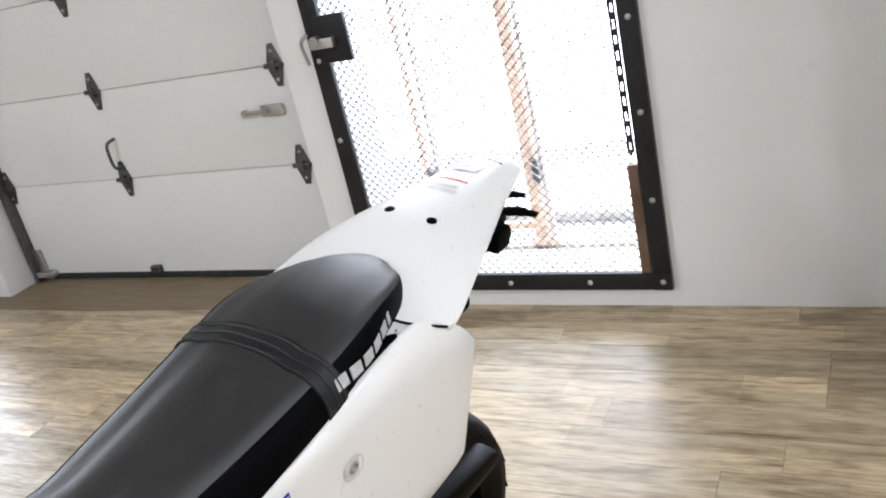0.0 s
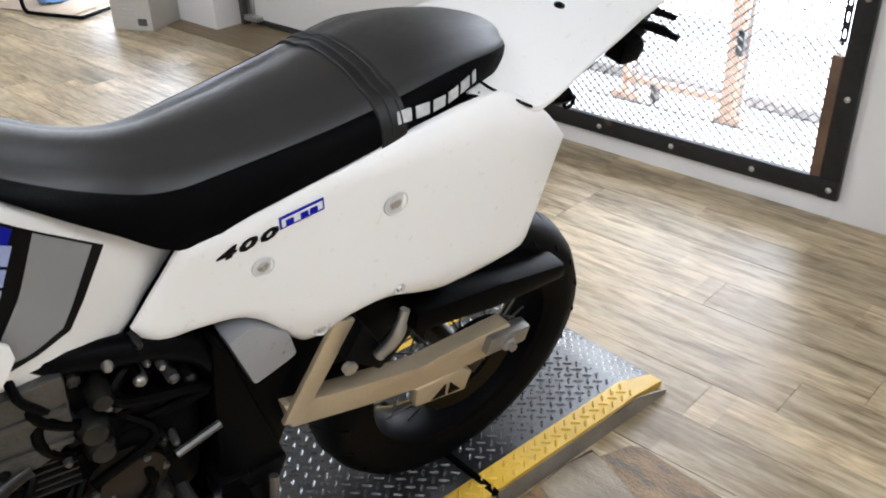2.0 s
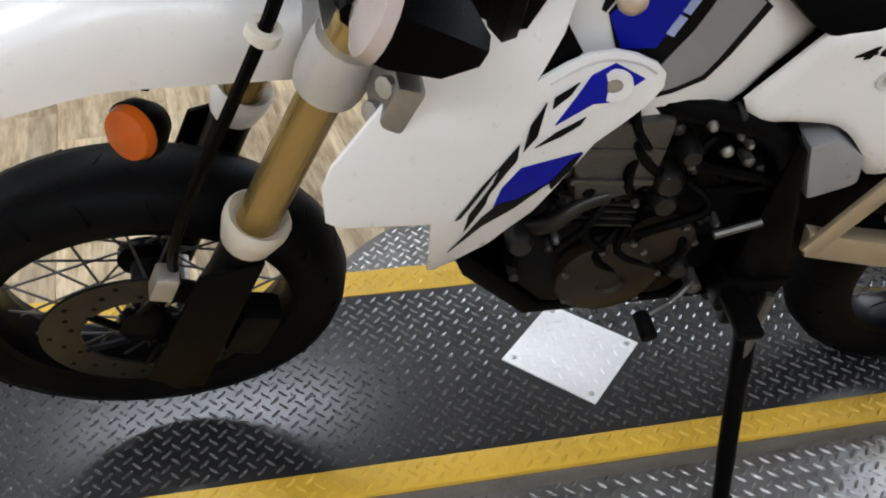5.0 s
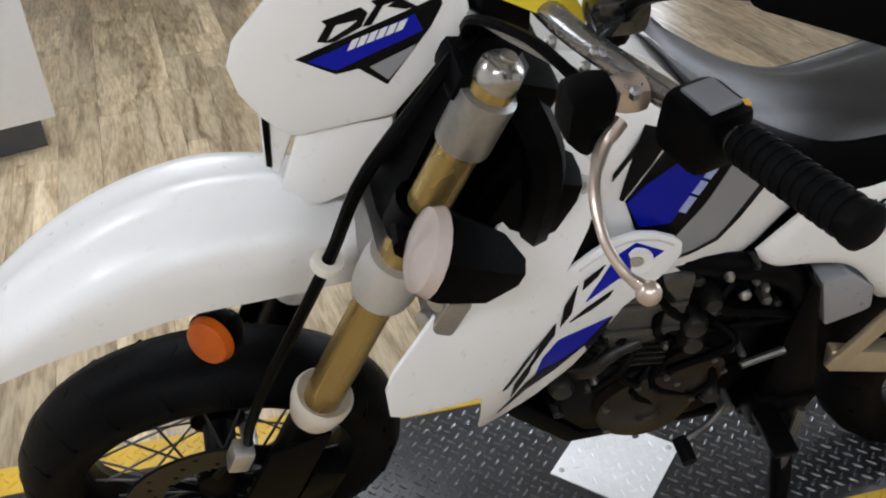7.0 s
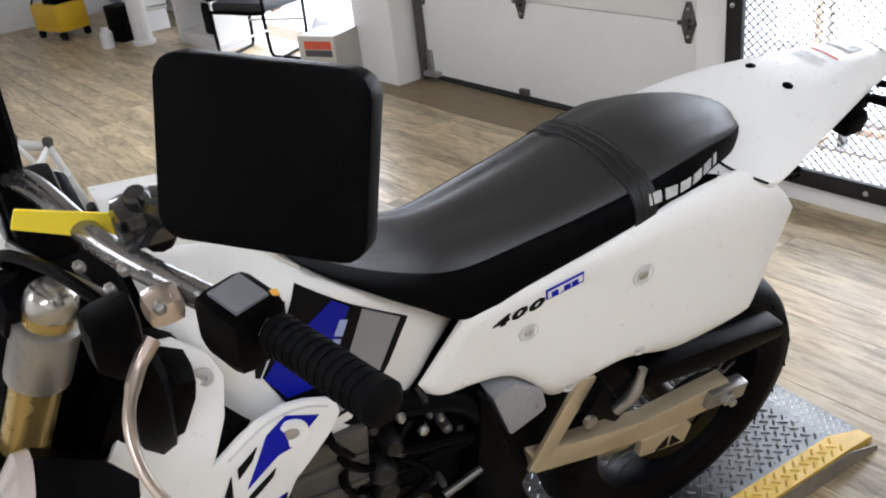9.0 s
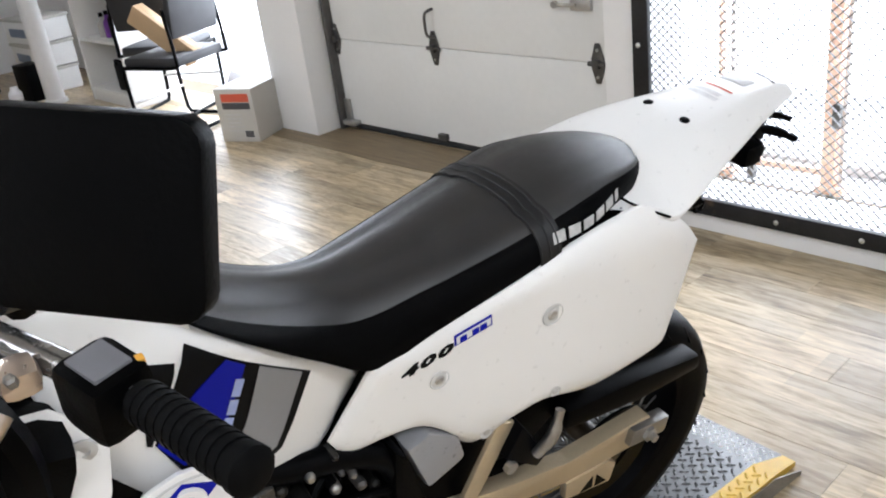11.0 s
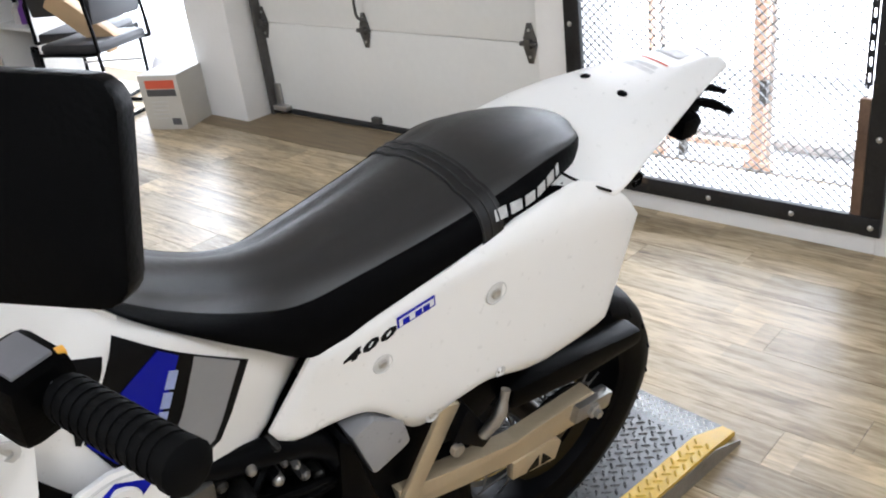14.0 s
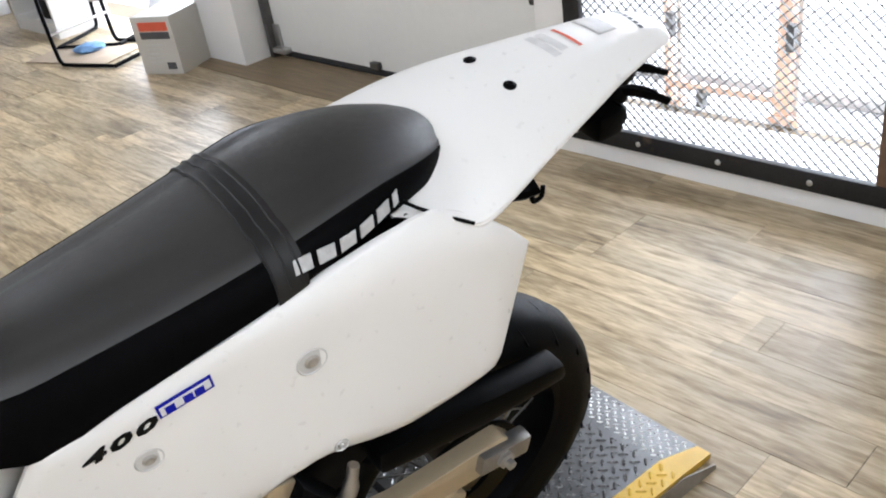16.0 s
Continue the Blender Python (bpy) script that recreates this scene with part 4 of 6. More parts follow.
# Raised pale grey bead colours in the shade of the moulded groove line.
part("groove_shade_line", tube([(x, y_shroud(x, z) + 0.0004, z) for x, z in ((1.000, 0.890), (0.975, 0.895), (0.945, 0.897), (0.915, 0.890), (0.885, 0.878), (0.862, 0.862))], 0.0016, 6, 20), PALEGREY, sh)
# Black sheet stands in for the shade inside the opening behind the arm.
part("gap_shade_sheet", decal([(0.994, 0.958), (0.960, 0.905), (0.980, 0.892), (1.030, 0.880), (1.020, 0.905)], lambda x, z: max(y_tank(x, z) + 0.004, y_shroud(x, z) - 0.012)), BLACKPL, bike, "black sheet standing in for the shaded gap behind the shroud arm")
for a in ([(0.948, 0.883), (0.919, 0.888), (0.876, 0.859), (0.902, 0.851), (0.918, 0.838), (0.939, 0.844), (0.985, 0.833), (0.964, 0.860)], [(0.935, 0.770), (0.947, 0.766), (0.966, 0.730), (1.015, 0.725), (1.043, 0.727), (1.038, 0.760), (1.018, 0.784)]):
    part("shroud_decal", decal(a, y_shroud), BLUE, sh, "blue graphic")
SLASHES = ([(0.963, 0.880), (0.972, 0.868), (0.993, 0.858), (0.992, 0.872)], [(0.945, 0.829), (0.950, 0.820), (0.974, 0.813), (1.006, 0.811), (0.982, 0.822)], [(1.001, 0.870), (1.006, 0.827), (1.020, 0.812), (1.017, 0.846)],
           [(1.090, 0.652), (1.056, 0.714), (1.037, 0.731), (1.015, 0.725), (0.971, 0.733), (1.012, 0.706), (1.053, 0.692)], [(0.934, 0.769), (0.944, 0.744), (0.964, 0.714), (0.971, 0.733), (0.948, 0.764)],
           [(1.027, 0.824), (1.026, 0.803), (1.039, 0.785), (1.049, 0.796), (1.085, 0.733), (1.092, 0.732), (1.066, 0.778)], [(1.039, 0.785), (1.057, 0.754), (1.048, 0.794)], [(1.053, 0.774), (1.056, 0.743), (1.076, 0.696), (1.075, 0.732)])
for a in SLASHES:
    part("shroud_slash", decal(a, y_shroud, 0.0024), BLACKFILM, sh, "black slash graphic")
y = y_shroud(0.916, 0.862)
part("shroud_boss", lathe([(0.021, 0.001), (0.021, 0.007), (0.010, 0.006), (0.008, 0.002)], (0.916, y, 0.862), (0.2, 1, 0), 18), WHITEPL, sh)
part("screw", lathe([(0.009, 0.002), (0.009, 0.006), (0.003, 0.007)], (0.916, y, 0.862), (0.2, 1, 0), 10), ZINC, sh)
part("tank_screw", lathe([(0.014, 0.0), (0.014, 0.003), (0.007, 0.004), (0.006, 0.001)], (1.003, y_shroud(1.003, 0.998) + 0.001, 0.998), (0.2, 1, 0), 14), PALEGREY, sh)
part("radiator", box((0.05, 0.30, 0.26), (1.04, 0, 0.86), 0.01), BLACKPL, bike, "black radiator behind the shrouds")

# frame, engine
for s in (-1, 1):
    part("frame_spar", tube([(1.02, 0.05 * s, 0.98), (0.85, 0.09 * s, 0.80), (0.67, 0.105 * s, 0.735), (0.61, 0.112 * s, 0.66), (0.585, 0.112 * s, 0.50), (0.57, 0.10 * s, 0.36)], 0.020, 10, 26), BLACKMET, bike)
part("down_tube", tube([(1.06, 0, 0.9), (1.0, 0, 0.55), (0.9, 0.0, 0.34), (0.58, 0, 0.32)], 0.024, 10, 20), BLACKMET, bike)
part("air_box", box((0.30, 0.18, 0.24), (0.44, 0, 0.76), 0.04), BLACKPL, bike)
part("shock_guard", prism([(0.604, 0.716), (0.565, 0.730), (0.512, 0.692), (0.498, 0.640), (0.513, 0.632), (0.566, 0.612)], 0.06, 0.128, "xz", 0.008), GUARDGREY, bike, "glossy grey guard panel")
# Filler added to close a see-through space that should read black.
part("filler_block", prism([(0.62, 0.72), (0.44, 0.66), (0.42, 0.56), (0.50, 0.44), (0.54, 0.33), (0.62, 0.34)], -0.06, 0.100, "xz", 0.01), BLACKPL, bike, "black filler block closing the see-through space behind the guard")
part("pivot_cover", prism([(0.63, 0.74), (0.607, 0.715), (0.572, 0.60), (0.515, 0.42), (0.56, 0.33), (0.62, 0.36), (0.63, 0.55)], 0.06, 0.135, "xz", 0.012), BLACKPL, bike, "black pivot guard")
eng = part("engine", prism([(0.64, 0.44), (0.70, 0.37), (0.90, 0.37), (0.97, 0.45), (0.95, 0.58), (0.90, 0.62), (0.93, 0.76), (0.80, 0.78), (0.72, 0.66), (0.63, 0.62)], -0.10, 0.10, "xz", 0.02), BLACKMET, bike, "black single-cylinder engine")
part("cylinder_head", prism([(0.80, 0.665), (0.83, 0.640), (0.905, 0.625), (0.935, 0.765), (0.80, 0.775)], -0.07, 0.124, "xz", 0.012), HEADALLOY, eng, "bare aluminium cylinder head")
for k in range(2):
    part("head_rib", box((0.115, 0.008, 0.010), (0.863, 0.124, 0.672 + 0.055 * k), 0.003, pose(0, 0, 0, 0, -5, 0)), HEADALLOY, eng)
part("carburettor", box((0.21, 0.14, 0.22), (0.70, 0, 0.70), 0.03), BLACKMET, eng)
part("stator_cover", lathe([(0.082, 0.085), (0.080, 0.118), (0.066, 0.128), (0.022, 0.131), (0.018, 0.126), (0.001, 0.126)], (0.815, 0, 0.455), (0, 1, 0), 28), BRONZE, eng, "brownish alloy side cover")
part("sprocket_cover", lathe([(0.056, 0.085), (0.054, 0.114), (0.040, 0.124), (0.001, 0.126)], (0.748, 0, 0.517), (0, 1, 0), 24), BRONZE, eng, "brownish alloy side cover")
rnd = random.Random(8)
for k in range(46):
    x, z = rnd.uniform(0.64, 0.96), rnd.uniform(0.44, 0.78)
    r = rnd.uniform(0.005, 0.011)
    part("engine_bolt", lathe([(r, 0.09), (r, 0.114), (r * 0.5, 0.118)], (x, rnd.uniform(-0.012, 0.01), z), (0, 1, 0), 7), rnd.choice((SHADEALLOY, SHADEALLOY, BLACKMET, BLACKMET, DARKZINC)), eng)
for k in range(12):
    x, z = rnd.uniform(0.64, 0.95), rnd.uniform(0.52, 0.80)
    part("hose", tube([(x, 0.09, z), (x + rnd.uniform(-0.05, 0.05), 0.125, z - 0.03), (x + rnd.uniform(-0.1, 0.1), 0.115, z - 0.09), (x + rnd.uniform(-0.12, 0.12), 0.09, z - 0.13)], rnd.uniform(0.004, 0.008), 7, 14), rnd.choice((BLACKPL, BLACKMET, BLACKPL)), eng)
for k, (x, z, r) in enumerate(((0.755, 0.70, 0.016), (0.77, 0.65, 0.022), (0.765, 0.61, 0.02), (0.955, 0.545, 0.02), (0.70, 0.46, 0.018))):
    part("carburettor_bit", lathe([(r, 0.09), (r, 0.125), (r * 0.7, 0.135), (r * 0.3, 0.136)], (x, 0, z), (0.1, 1, 0.1), 16), SHADEALLOY, eng, "small alloy fitting")
for k in range(5):
    part("cylinder_fin", box((0.12, 0.006, 0.004), (0.865, 0.112, 0.632 - 0.014 * k), 0.001, pose(0, 0, 0, 0, -8, 0)), SHADEALLOY, eng)
for cx, cz, cr, cy in ((0.815, 0.455, 0.074, 0.121), (0.748, 0.517, 0.049, 0.116)):
    for k in range(7):
        a = 2 * math.pi * k / 7 + 0.3
        part("cover_screw", lathe([(0.0055, 0.0), (0.0055, 0.006), (0.0025, 0.007)], (cx + cr * math.cos(a), cy, cz + cr * math.sin(a)), (0, 1, 0), 8), DARKZINC, eng)
part("coolant_pipe", tube([(0.955, 0.10, 0.56), (0.93, 0.128, 0.60), (0.90, 0.125, 0.63), (0.86, 0.118, 0.64)], 0.011, 10, 14), SHADEALLOY, eng)
part("gear_shaft", lathe([(0.012, 0.09), (0.012, 0.135), (0.006, 0.138)], (0.675, 0, 0.43), (0, 1, 0), 12), DARKZINC, eng)
for k, (x, z, r) in enumerate(((0.735, 0.735, 0.0075), (0.700, 0.690, 0.009), (0.672, 0.700, 0.006), (0.742, 0.668, 0.007), (0.80, 0.600, 0.006), (0.665, 0.545, 0.006))):
    part("bright_fitting", lathe([(r, 0.10), (r, 0.128), (r * 0.6, 0.133), (r * 0.2, 0.134)], (x, 0, z), (0.15, 1, 0.2), 12), ALU if k < 3 else DARKZINC, eng, "small bright alloy fitting")
part("skid_plate", prism([(0.60, 0.345), (0.92, 0.335), (1.03, 0.45), (1.05, 0.50), (1.03, 0.50), (0.90, 0.36), (0.60, 0.36)], -0.09, 0.09, "xz", 0.004), BLACKPL, bike)
sl = part("shift_lever", tube([(0.680, 0.128, 0.440), (0.695, 0.140, 0.440), (0.718, 0.152, 0.427), (0.746, 0.163, 0.424), (0.768, 0.170, 0.420)], 0.0055, 8, 14), DARKZINC, bike, "steel gear shift lever")
part("lever_rubber", tube([(0.768, 0.164, 0.420), (0.765, 0.205, 0.414)], 0.0125, 10), GRIP, sl, "black rubber tip")
fp = part("foot_peg", box((0.04, 0.085, 0.016), (0.615, 0.185, 0.425), 0.004), BLACKMET, bike, "black foot peg")
part("peg_bracket", box((0.05, 0.05, 0.06), (0.61, 0.12, 0.42), 0.01), BLACKMET, fp)
part("frame_guard_bar", tube([(0.690, 0.138, 0.563), (0.624, 0.136, 0.582)], 0.0065, 8), DARKZINC, bike, "dull alloy bar")
ss = part("side_stand", tube([(0.575, 0.125, 0.40), (0.565, 0.16, 0.34), (0.572, 0.25, 0.19), (0.577, 0.335, 0.055)], [0.022, 0.019, 0.016, 0.015], 10, 22), BLACKMET, bike, "black side stand resting on the lift edge")
part("stand_foot", moved(box((0.075, 0.05, 0.012), (0, 0, 0), 0.004), Matrix.Translation((0.58, 0.34, 0.046)) @ pose(0, 0, 0, 13.5, 0, 0)), BLACKMET, ss)
part("stand_bracket", prism([(0.52, 0.44), (0.62, 0.44), (0.60, 0.33), (0.55, 0.32)], 0.10, 0.14, "xz", 0.006), BLACKMET, ss)
part("stand_spring", tube([(0.55, 0.15, 0.42), (0.575, 0.20, 0.28)], 0.008, 8), DARKZINC, ss)
part("exhaust", tube([(0.95, -0.08, 0.62), (1.03, -0.1, 0.5), (0.9, -0.13, 0.45), (0.5, -0.16, 0.58), (0.15, -0.19, 0.75)], [0.02, 0.02, 0.025, 0.04, 0.05], 12, 26), BLACKMET, bike)

# swingarm, bracket, guards
for s in (1, -1):
    part("swingarm", prism([(0.515, 0.525), (0.50, 0.465), (0.36, 0.425), (0.245, 0.398), (0.05, 0.385), (0.02, 0.42), (0.05, 0.455), (0.25, 0.455), (0.40, 0.49)], 0.085 * s, 0.118 * s, "xz", 0.004), SWING, bike, "pale bronze alloy swingarm")
part("chain_guide", prism([(0.255, 0.402), (0.252, 0.355), (0.135, 0.330), (0.125, 0.375), (0.145, 0.392)], 0.105, 0.122, "xz", 0.003), SWING, bike, "pale bronze chain guide with triangular cut-outs")
for tri in ([(0.215, 0.352), (0.185, 0.348), (0.187, 0.378)], [(0.178, 0.346), (0.148, 0.342), (0.176, 0.376)]):
    part("guide_slot", prism(tri, 0.1215, 0.1235), BLACKPL, bike)
part("peg_hanger", prism([(0.436, 0.668), (0.400, 0.655), (0.488, 0.478), (0.520, 0.492)], 0.116, 0.126, "xz", 0.003), SWING, bike, "flat alloy hanger bar")
part("chain_guard", moved(prism([(-0.072, 0.515), (-0.065, 0.552), (0.10, 0.580), (0.28, 0.602), (0.28, 0.555), (0.10, 0.522)], 0.075, 0.125, "xz", 0.012), Matrix()), BLACKPL, bike, "black plastic chain guard")
part("inner_fender", prism([(0.42, 0.70), (0.20, 0.66), (0.16, 0.62), (0.34, 0.50), (0.44, 0.52)], -0.06, 0.08, "xz", 0.01), BLACKPL, bike)
pg = part("passenger_peg", tube([(0.338, 0.158, 0.671), (0.352, 0.162, 0.625), (0.372, 0.150, 0.585)], [0.008, 0.011, 0.010], 10, 10), ALU, bike, "folded alloy passenger peg")
part("peg_mount", prism([(0.40, 0.66), (0.34, 0.56), (0.36, 0.54), (0.43, 0.60)], 0.10, 0.145, "xz", 0.006), BLACKMET, pg)
part("chain_adjuster", box((0.10, 0.03, 0.04), (0.055, 0.118, 0.425), 0.006, pose(0, 0, 0, 0, -8, 0)), ALU, bike, "alloy chain adjuster")
part("axle_nut", lathe([(0.016, 0.115), (0.016, 0.14), (0.009, 0.142), (0.009, 0.152)], (0.06, 0, 0.425), (0, 1, 0), 6), ZINC, bike)
part("shock_bolts", lathe([(0.012, 0.14), (0.012, 0.15)], (0.42, 0, 0.58), (0, 1, 0), 8), ZINC, bike)


# wheels
def wheel(name, m, radius, width, rim_r, label, disc):
    """A spoked wheel about its own y axis."""
    w = radius - rim_r
    prof = [(rim_r, -width * 0.40), (rim_r + w * 0.35, -width * 0.5), (rim_r + w * 0.68, -width * 0.47), (radius - w * 0.10, -width * 0.27), (radius, 0), (radius - w * 0.10, width * 0.27), (rim_r + w * 0.68, width * 0.47), (rim_r + w * 0.35, width * 0.5), (rim_r, width * 0.40), (rim_r, -width * 0.40)]
    ty = part(name, moved(lathe(prof, (0, 0, 0), (0, 1, 0), 72), m), RUBBER, bike, label, 50)
    part("rim", moved(lathe([(rim_r - 0.022, -0.02), (rim_r - 0.012, -width * 0.36), (rim_r + 0.006, -width * 0.41), (rim_r + 0.004, 0), (rim_r + 0.006, width * 0.41), (rim_r - 0.012, width * 0.36), (rim_r - 0.022, 0.02), (rim_r - 0.022, -0.02)], (0, 0, 0), (0, 1, 0), 64), m), BLACKMET, ty, "black wheel rim")
    # Near edge left black as painted shade; only the lit far edge is gold.
    for s in (() if disc else (-1,)):
        part("rim_stripe", moved(lathe([(rim_r + 0.001, width * 0.405 * s), (rim_r + 0.004, width * 0.42 * s), (rim_r - 0.016, width * 0.34 * s), (rim_r - 0.012, width * 0.30 * s), (rim_r + 0.001, width * 0.405 * s)], (0, 0, 0), (0, 1, 0), 64), m), GOLD, ty, "gold rim edge, put only on the lit far side")
    part("hub", moved(lathe([(0.02, -0.07), (0.045, -0.065), (0.045, -0.05), (0.026, -0.04), (0.026, 0.04), (0.045, 0.05), (0.045, 0.065), (0.02, 0.07)], (0, 0, 0), (0, 1, 0), 24), m), BRONZE if not disc else BLACKMET, ty)
    for k in range(32):
        a = 2 * math.pi * k / 32
        s = -1 if k % 2 else 1
        off = 0.5 if (k // 2) % 2 else -0.5
        part("spoke", moved(tube([(0.042 * math.cos(a + off), 0.055 * s, 0.042 * math.sin(a + off)), ((rim_r - 0.02) * math.cos(a), 0.006 * s, (rim_r - 0.02) * math.sin(a))], 0.0022, 5), m), DARKZINC, ty)
    for k in range(22):
        a = 2 * math.pi * k / 22
        for s in (-1, 1):
            pts = []
            for u in (0.03, 0.2, 0.38, 0.52):
                r = float(np.interp(u, [0, 0.27, 0.47, 0.6], [radius, radius - w * 0.10, rim_r + w * 0.68, rim_r + w * 0.5])) - 0.0019
                b = a + 0.22 * u + (0.14 if s > 0 else 0)
                pts.append((r * math.cos(b), s * u * width, r * math.sin(b)))
            part("tread_groove", moved(tube(pts, 0.0026, 4, 6), m), BLACKPL, ty)
    if disc:
        d = part("brake_disc", moved(lathe([(0.095, 0.072), (0.150, 0.072), (0.150, 0.077), (0.095, 0.077), (0.095, 0.072)], (0, 0, 0), (0, 1, 0), 48), m), SHADEALLOY, ty, "drilled steel brake disc")
        for k in range(30):
            a = 2 * math.pi * k / 30
            r = 0.108 + 0.014 * (k % 3)
            part("disc_hole", moved(lathe([(0.004, 0.0768), (0.004, 0.0776)], (r * math.cos(a), 0, r * math.sin(a)), (0, 1, 0), 8), m), BLACKPL, d)
        for k in range(6):
            a = 2 * math.pi * k / 6
            part("disc_arm", moved(tube([(0.045 * math.cos(a), 0.068, 0.045 * math.sin(a)), (0.10 * math.cos(a + 0.4), 0.074, 0.10 * math.sin(a + 0.4))], 0.006, 6), m), BLACKMET, d)
    return ty


wheel("rear_tyre", pose(0.078, 0, 0.316), 0.314, 0.142, 0.222, "black rear road tyre", False)
part("sprocket", lathe([(0.06, 0.06), (0.115, 0.06), (0.115, 0.066), (0.06, 0.066), (0.06, 0.06)], (0.078, 0, 0.316), (0, 1, 0), 40), BLACKMET, bike)

# front end, turned to the left
AX = Vector((-0.205, 0.053, 0.545)).normalized()
FW = (Vector((1, 0, 0)) - AX * AX.x).normalized()
TURN = 3
FW = Matrix.Rotation(radians(TURN), 3, AX) @ FW
LF = AX.cross(FW)
C0 = Vector((1.316, 0.137, 0.649)) - LF * 0.105
FORK = Matrix((( FW.x, LF.x, AX.x, C0.x), (FW.y, LF.y, AX.y, C0.y), (FW.z, LF.z, AX.z, C0.z), (0, 0, 0, 1)))   # ahead, left, up the fork


def fpart(name, bm, material, parent=bike, label="", smooth=40):
    return part(name, moved(bm, FORK), material, parent, label, smooth)


wheel("front_tyre", FORK @ pose(0.055, 0, -0.335), 0.300, 0.125, 0.222, "black front road tyre turned to the left", True)
for s in (-1, 1):
    y = 0.105 * s
    leg = fpart("fork_leg", tube([(0, y, -0.40), (0, y, -0.02)], 0.030, 16), BLACKMET, label="black lower fork leg")
    fpart("fork_guard", prism([(-0.03, -0.38), (0.055, -0.36), (0.05, -0.08), (-0.02, -0.03)], y + 0.028 * s, y + 0.036 * s, "xz", 0.003), BLACKPL, leg)
    fpart("fork_tube", tube([(0, y, -0.01), (0, y, 0.575)], [0.0262, 0.0218], 20), GOLD, leg, "gold anodised fork tube")
    fpart("dust_boot", lathe([(0.027, -0.045), (0.034, -0.035), (0.041, -0.005), (0.042, 0.010), (0.038, 0.016), (0.034, 0.010), (0.027, 0.004)], (0, y, 0.005), (0, 0, 1), 20), mat("ivory_plastic", (0.66, 0.60, 0.50), 0.45, vary=0.08) if s > 0 else WHITEPL, leg, "ivory plastic fork ring")
    fpart("fork_cap", lathe([(0.0222, 0.566), (0.0228, 0.570), (0.0216, 0.583), (0.016, 0.590), (0.009, 0.592), (0.009, 0.596)], (0, y, 0), (0, 0, 1), 16), CHROME, leg, "bright fork cap")
    fpart("clamp_ring", lathe([(0.022, 0.490), (0.0285, 0.490), (0.0285, 0.552), (0.022, 0.555)], (0, y, 0), (0, 0, 1), 20), ALU, leg, "cast alloy clamp")
    fpart("lower_clamp", lathe([(0.027, 0.246), (0.035, 0.248), (0.038, 0.262), (0.038, 0.300), (0.035, 0.315), (0.027, 0.315)], (0, y, 0), (0, 0, 1), 20), mat("pale_alloy", (0.60, 0.58, 0.55), 0.45, 0.5) if s > 0 else ALU, leg, "pale alloy lower clamp")
    fpart("rubber_band", lathe([(0.030, 0.36), (0.036, 0.36), (0.036, 0.40), (0.030, 0.40)], (0, y, 0), (0, 0, 1), 16), BLACKPL, leg)
fpart("lower_yoke", box((0.10, 0.21, 0.05), (-0.02, 0, 0.295), 0.012), ALU)
fpart("yoke_lug", box((0.03, 0.07, 0.06), (-0.035, 0.160, 0.318), 0.006), ALU, label="alloy clamp lug with two bolts")
for k in range(2):
    fpart("lug_bolt", lathe([(0.011, 0), (0.011, 0.008), (0.004, 0.009)], (-0.020, 0.178, 0.300 + 0.034 * k), (1, 0.6, 0), 8), ZINC)
fpart("upper_yoke", box((0.11, 0.21, 0.035), (-0.02, 0, 0.55), 0.01), BLACKMET)
fpart("brake_hose", tube([(-0.01, 0.03, 0.60), (0.05, 0.09, 0.53), (0.088, 0.118, 0.44), (0.086, 0.12, 0.33), (0.088, 0.12, 0.20), (0.092, 0.12, 0.07), (0.084, 0.115, -0.06), (0.060, 0.10, -0.15)], 0.0072, 8, 34), BLACKPL, label="black brake hose")
fpart("hose_clip", lathe([(0.008, -0.006), (0.017, -0.006), (0.017, 0.006), (0.008, 0.006), (0.008, -0.006)], (0.086, 0.12, 0.315), (0, 0, 1), 14), mat("ivory_clip", (0.70, 0.65, 0.56), 0.45), label="ivory hose guide")
fpart("brake_caliper", box((0.06, 0.05, 0.11), (-0.07, 0.10, -0.25), 0.014), BLACKMET)
fpart("hose_fitting", box((0.03, 0.03, 0.05), (0.08, 0.115, -0.13), 0.005), ZINC)
fpart("axle", tube([(0, -0.13, -0.36), (0, 0.135, -0.36)], 0.014, 10), ZINC)

fpart("wiring_cover", box((0.11, 0.155, 0.24), (-0.035, 0, 0.42), 0.03), BLACKPL, label="black headstock wiring cover")
fpart("cable_sleeve", tube([(-0.02, 0.07, 0.56), (-0.08, 0.12, 0.50), (-0.12, 0.12, 0.40), (-0.16, 0.08, 0.32)], 0.022, 8, 16), BLACKPL)
fpart("lower_wiring", box((0.10, 0.10, 0.22), (-0.11, 0.08, 0.36), 0.03), BLACKPL)
# front fender
FF = [(-0.05, 0.285, 0.050, 0.03), (0.05, 0.298, 0.066, 0.06), (0.12, 0.298, 0.075, 0.075), (0.20, 0.278, 0.080, 0.08), (0.27, 0.230, 0.080, 0.08), (0.33, 0.165, 0.078, 0.06), (0.38, 0.090, 0.070, 0.045), (0.42, 0.015, 0.055, 0.03), (0.445, -0.045, 0.030, 0.02), (0.452, -0.068, 0.010, 0.01)]
cols = [spline([(s[0], s[k], 0) for s in FF], 36) for k in range(1, 4)]
rws = []
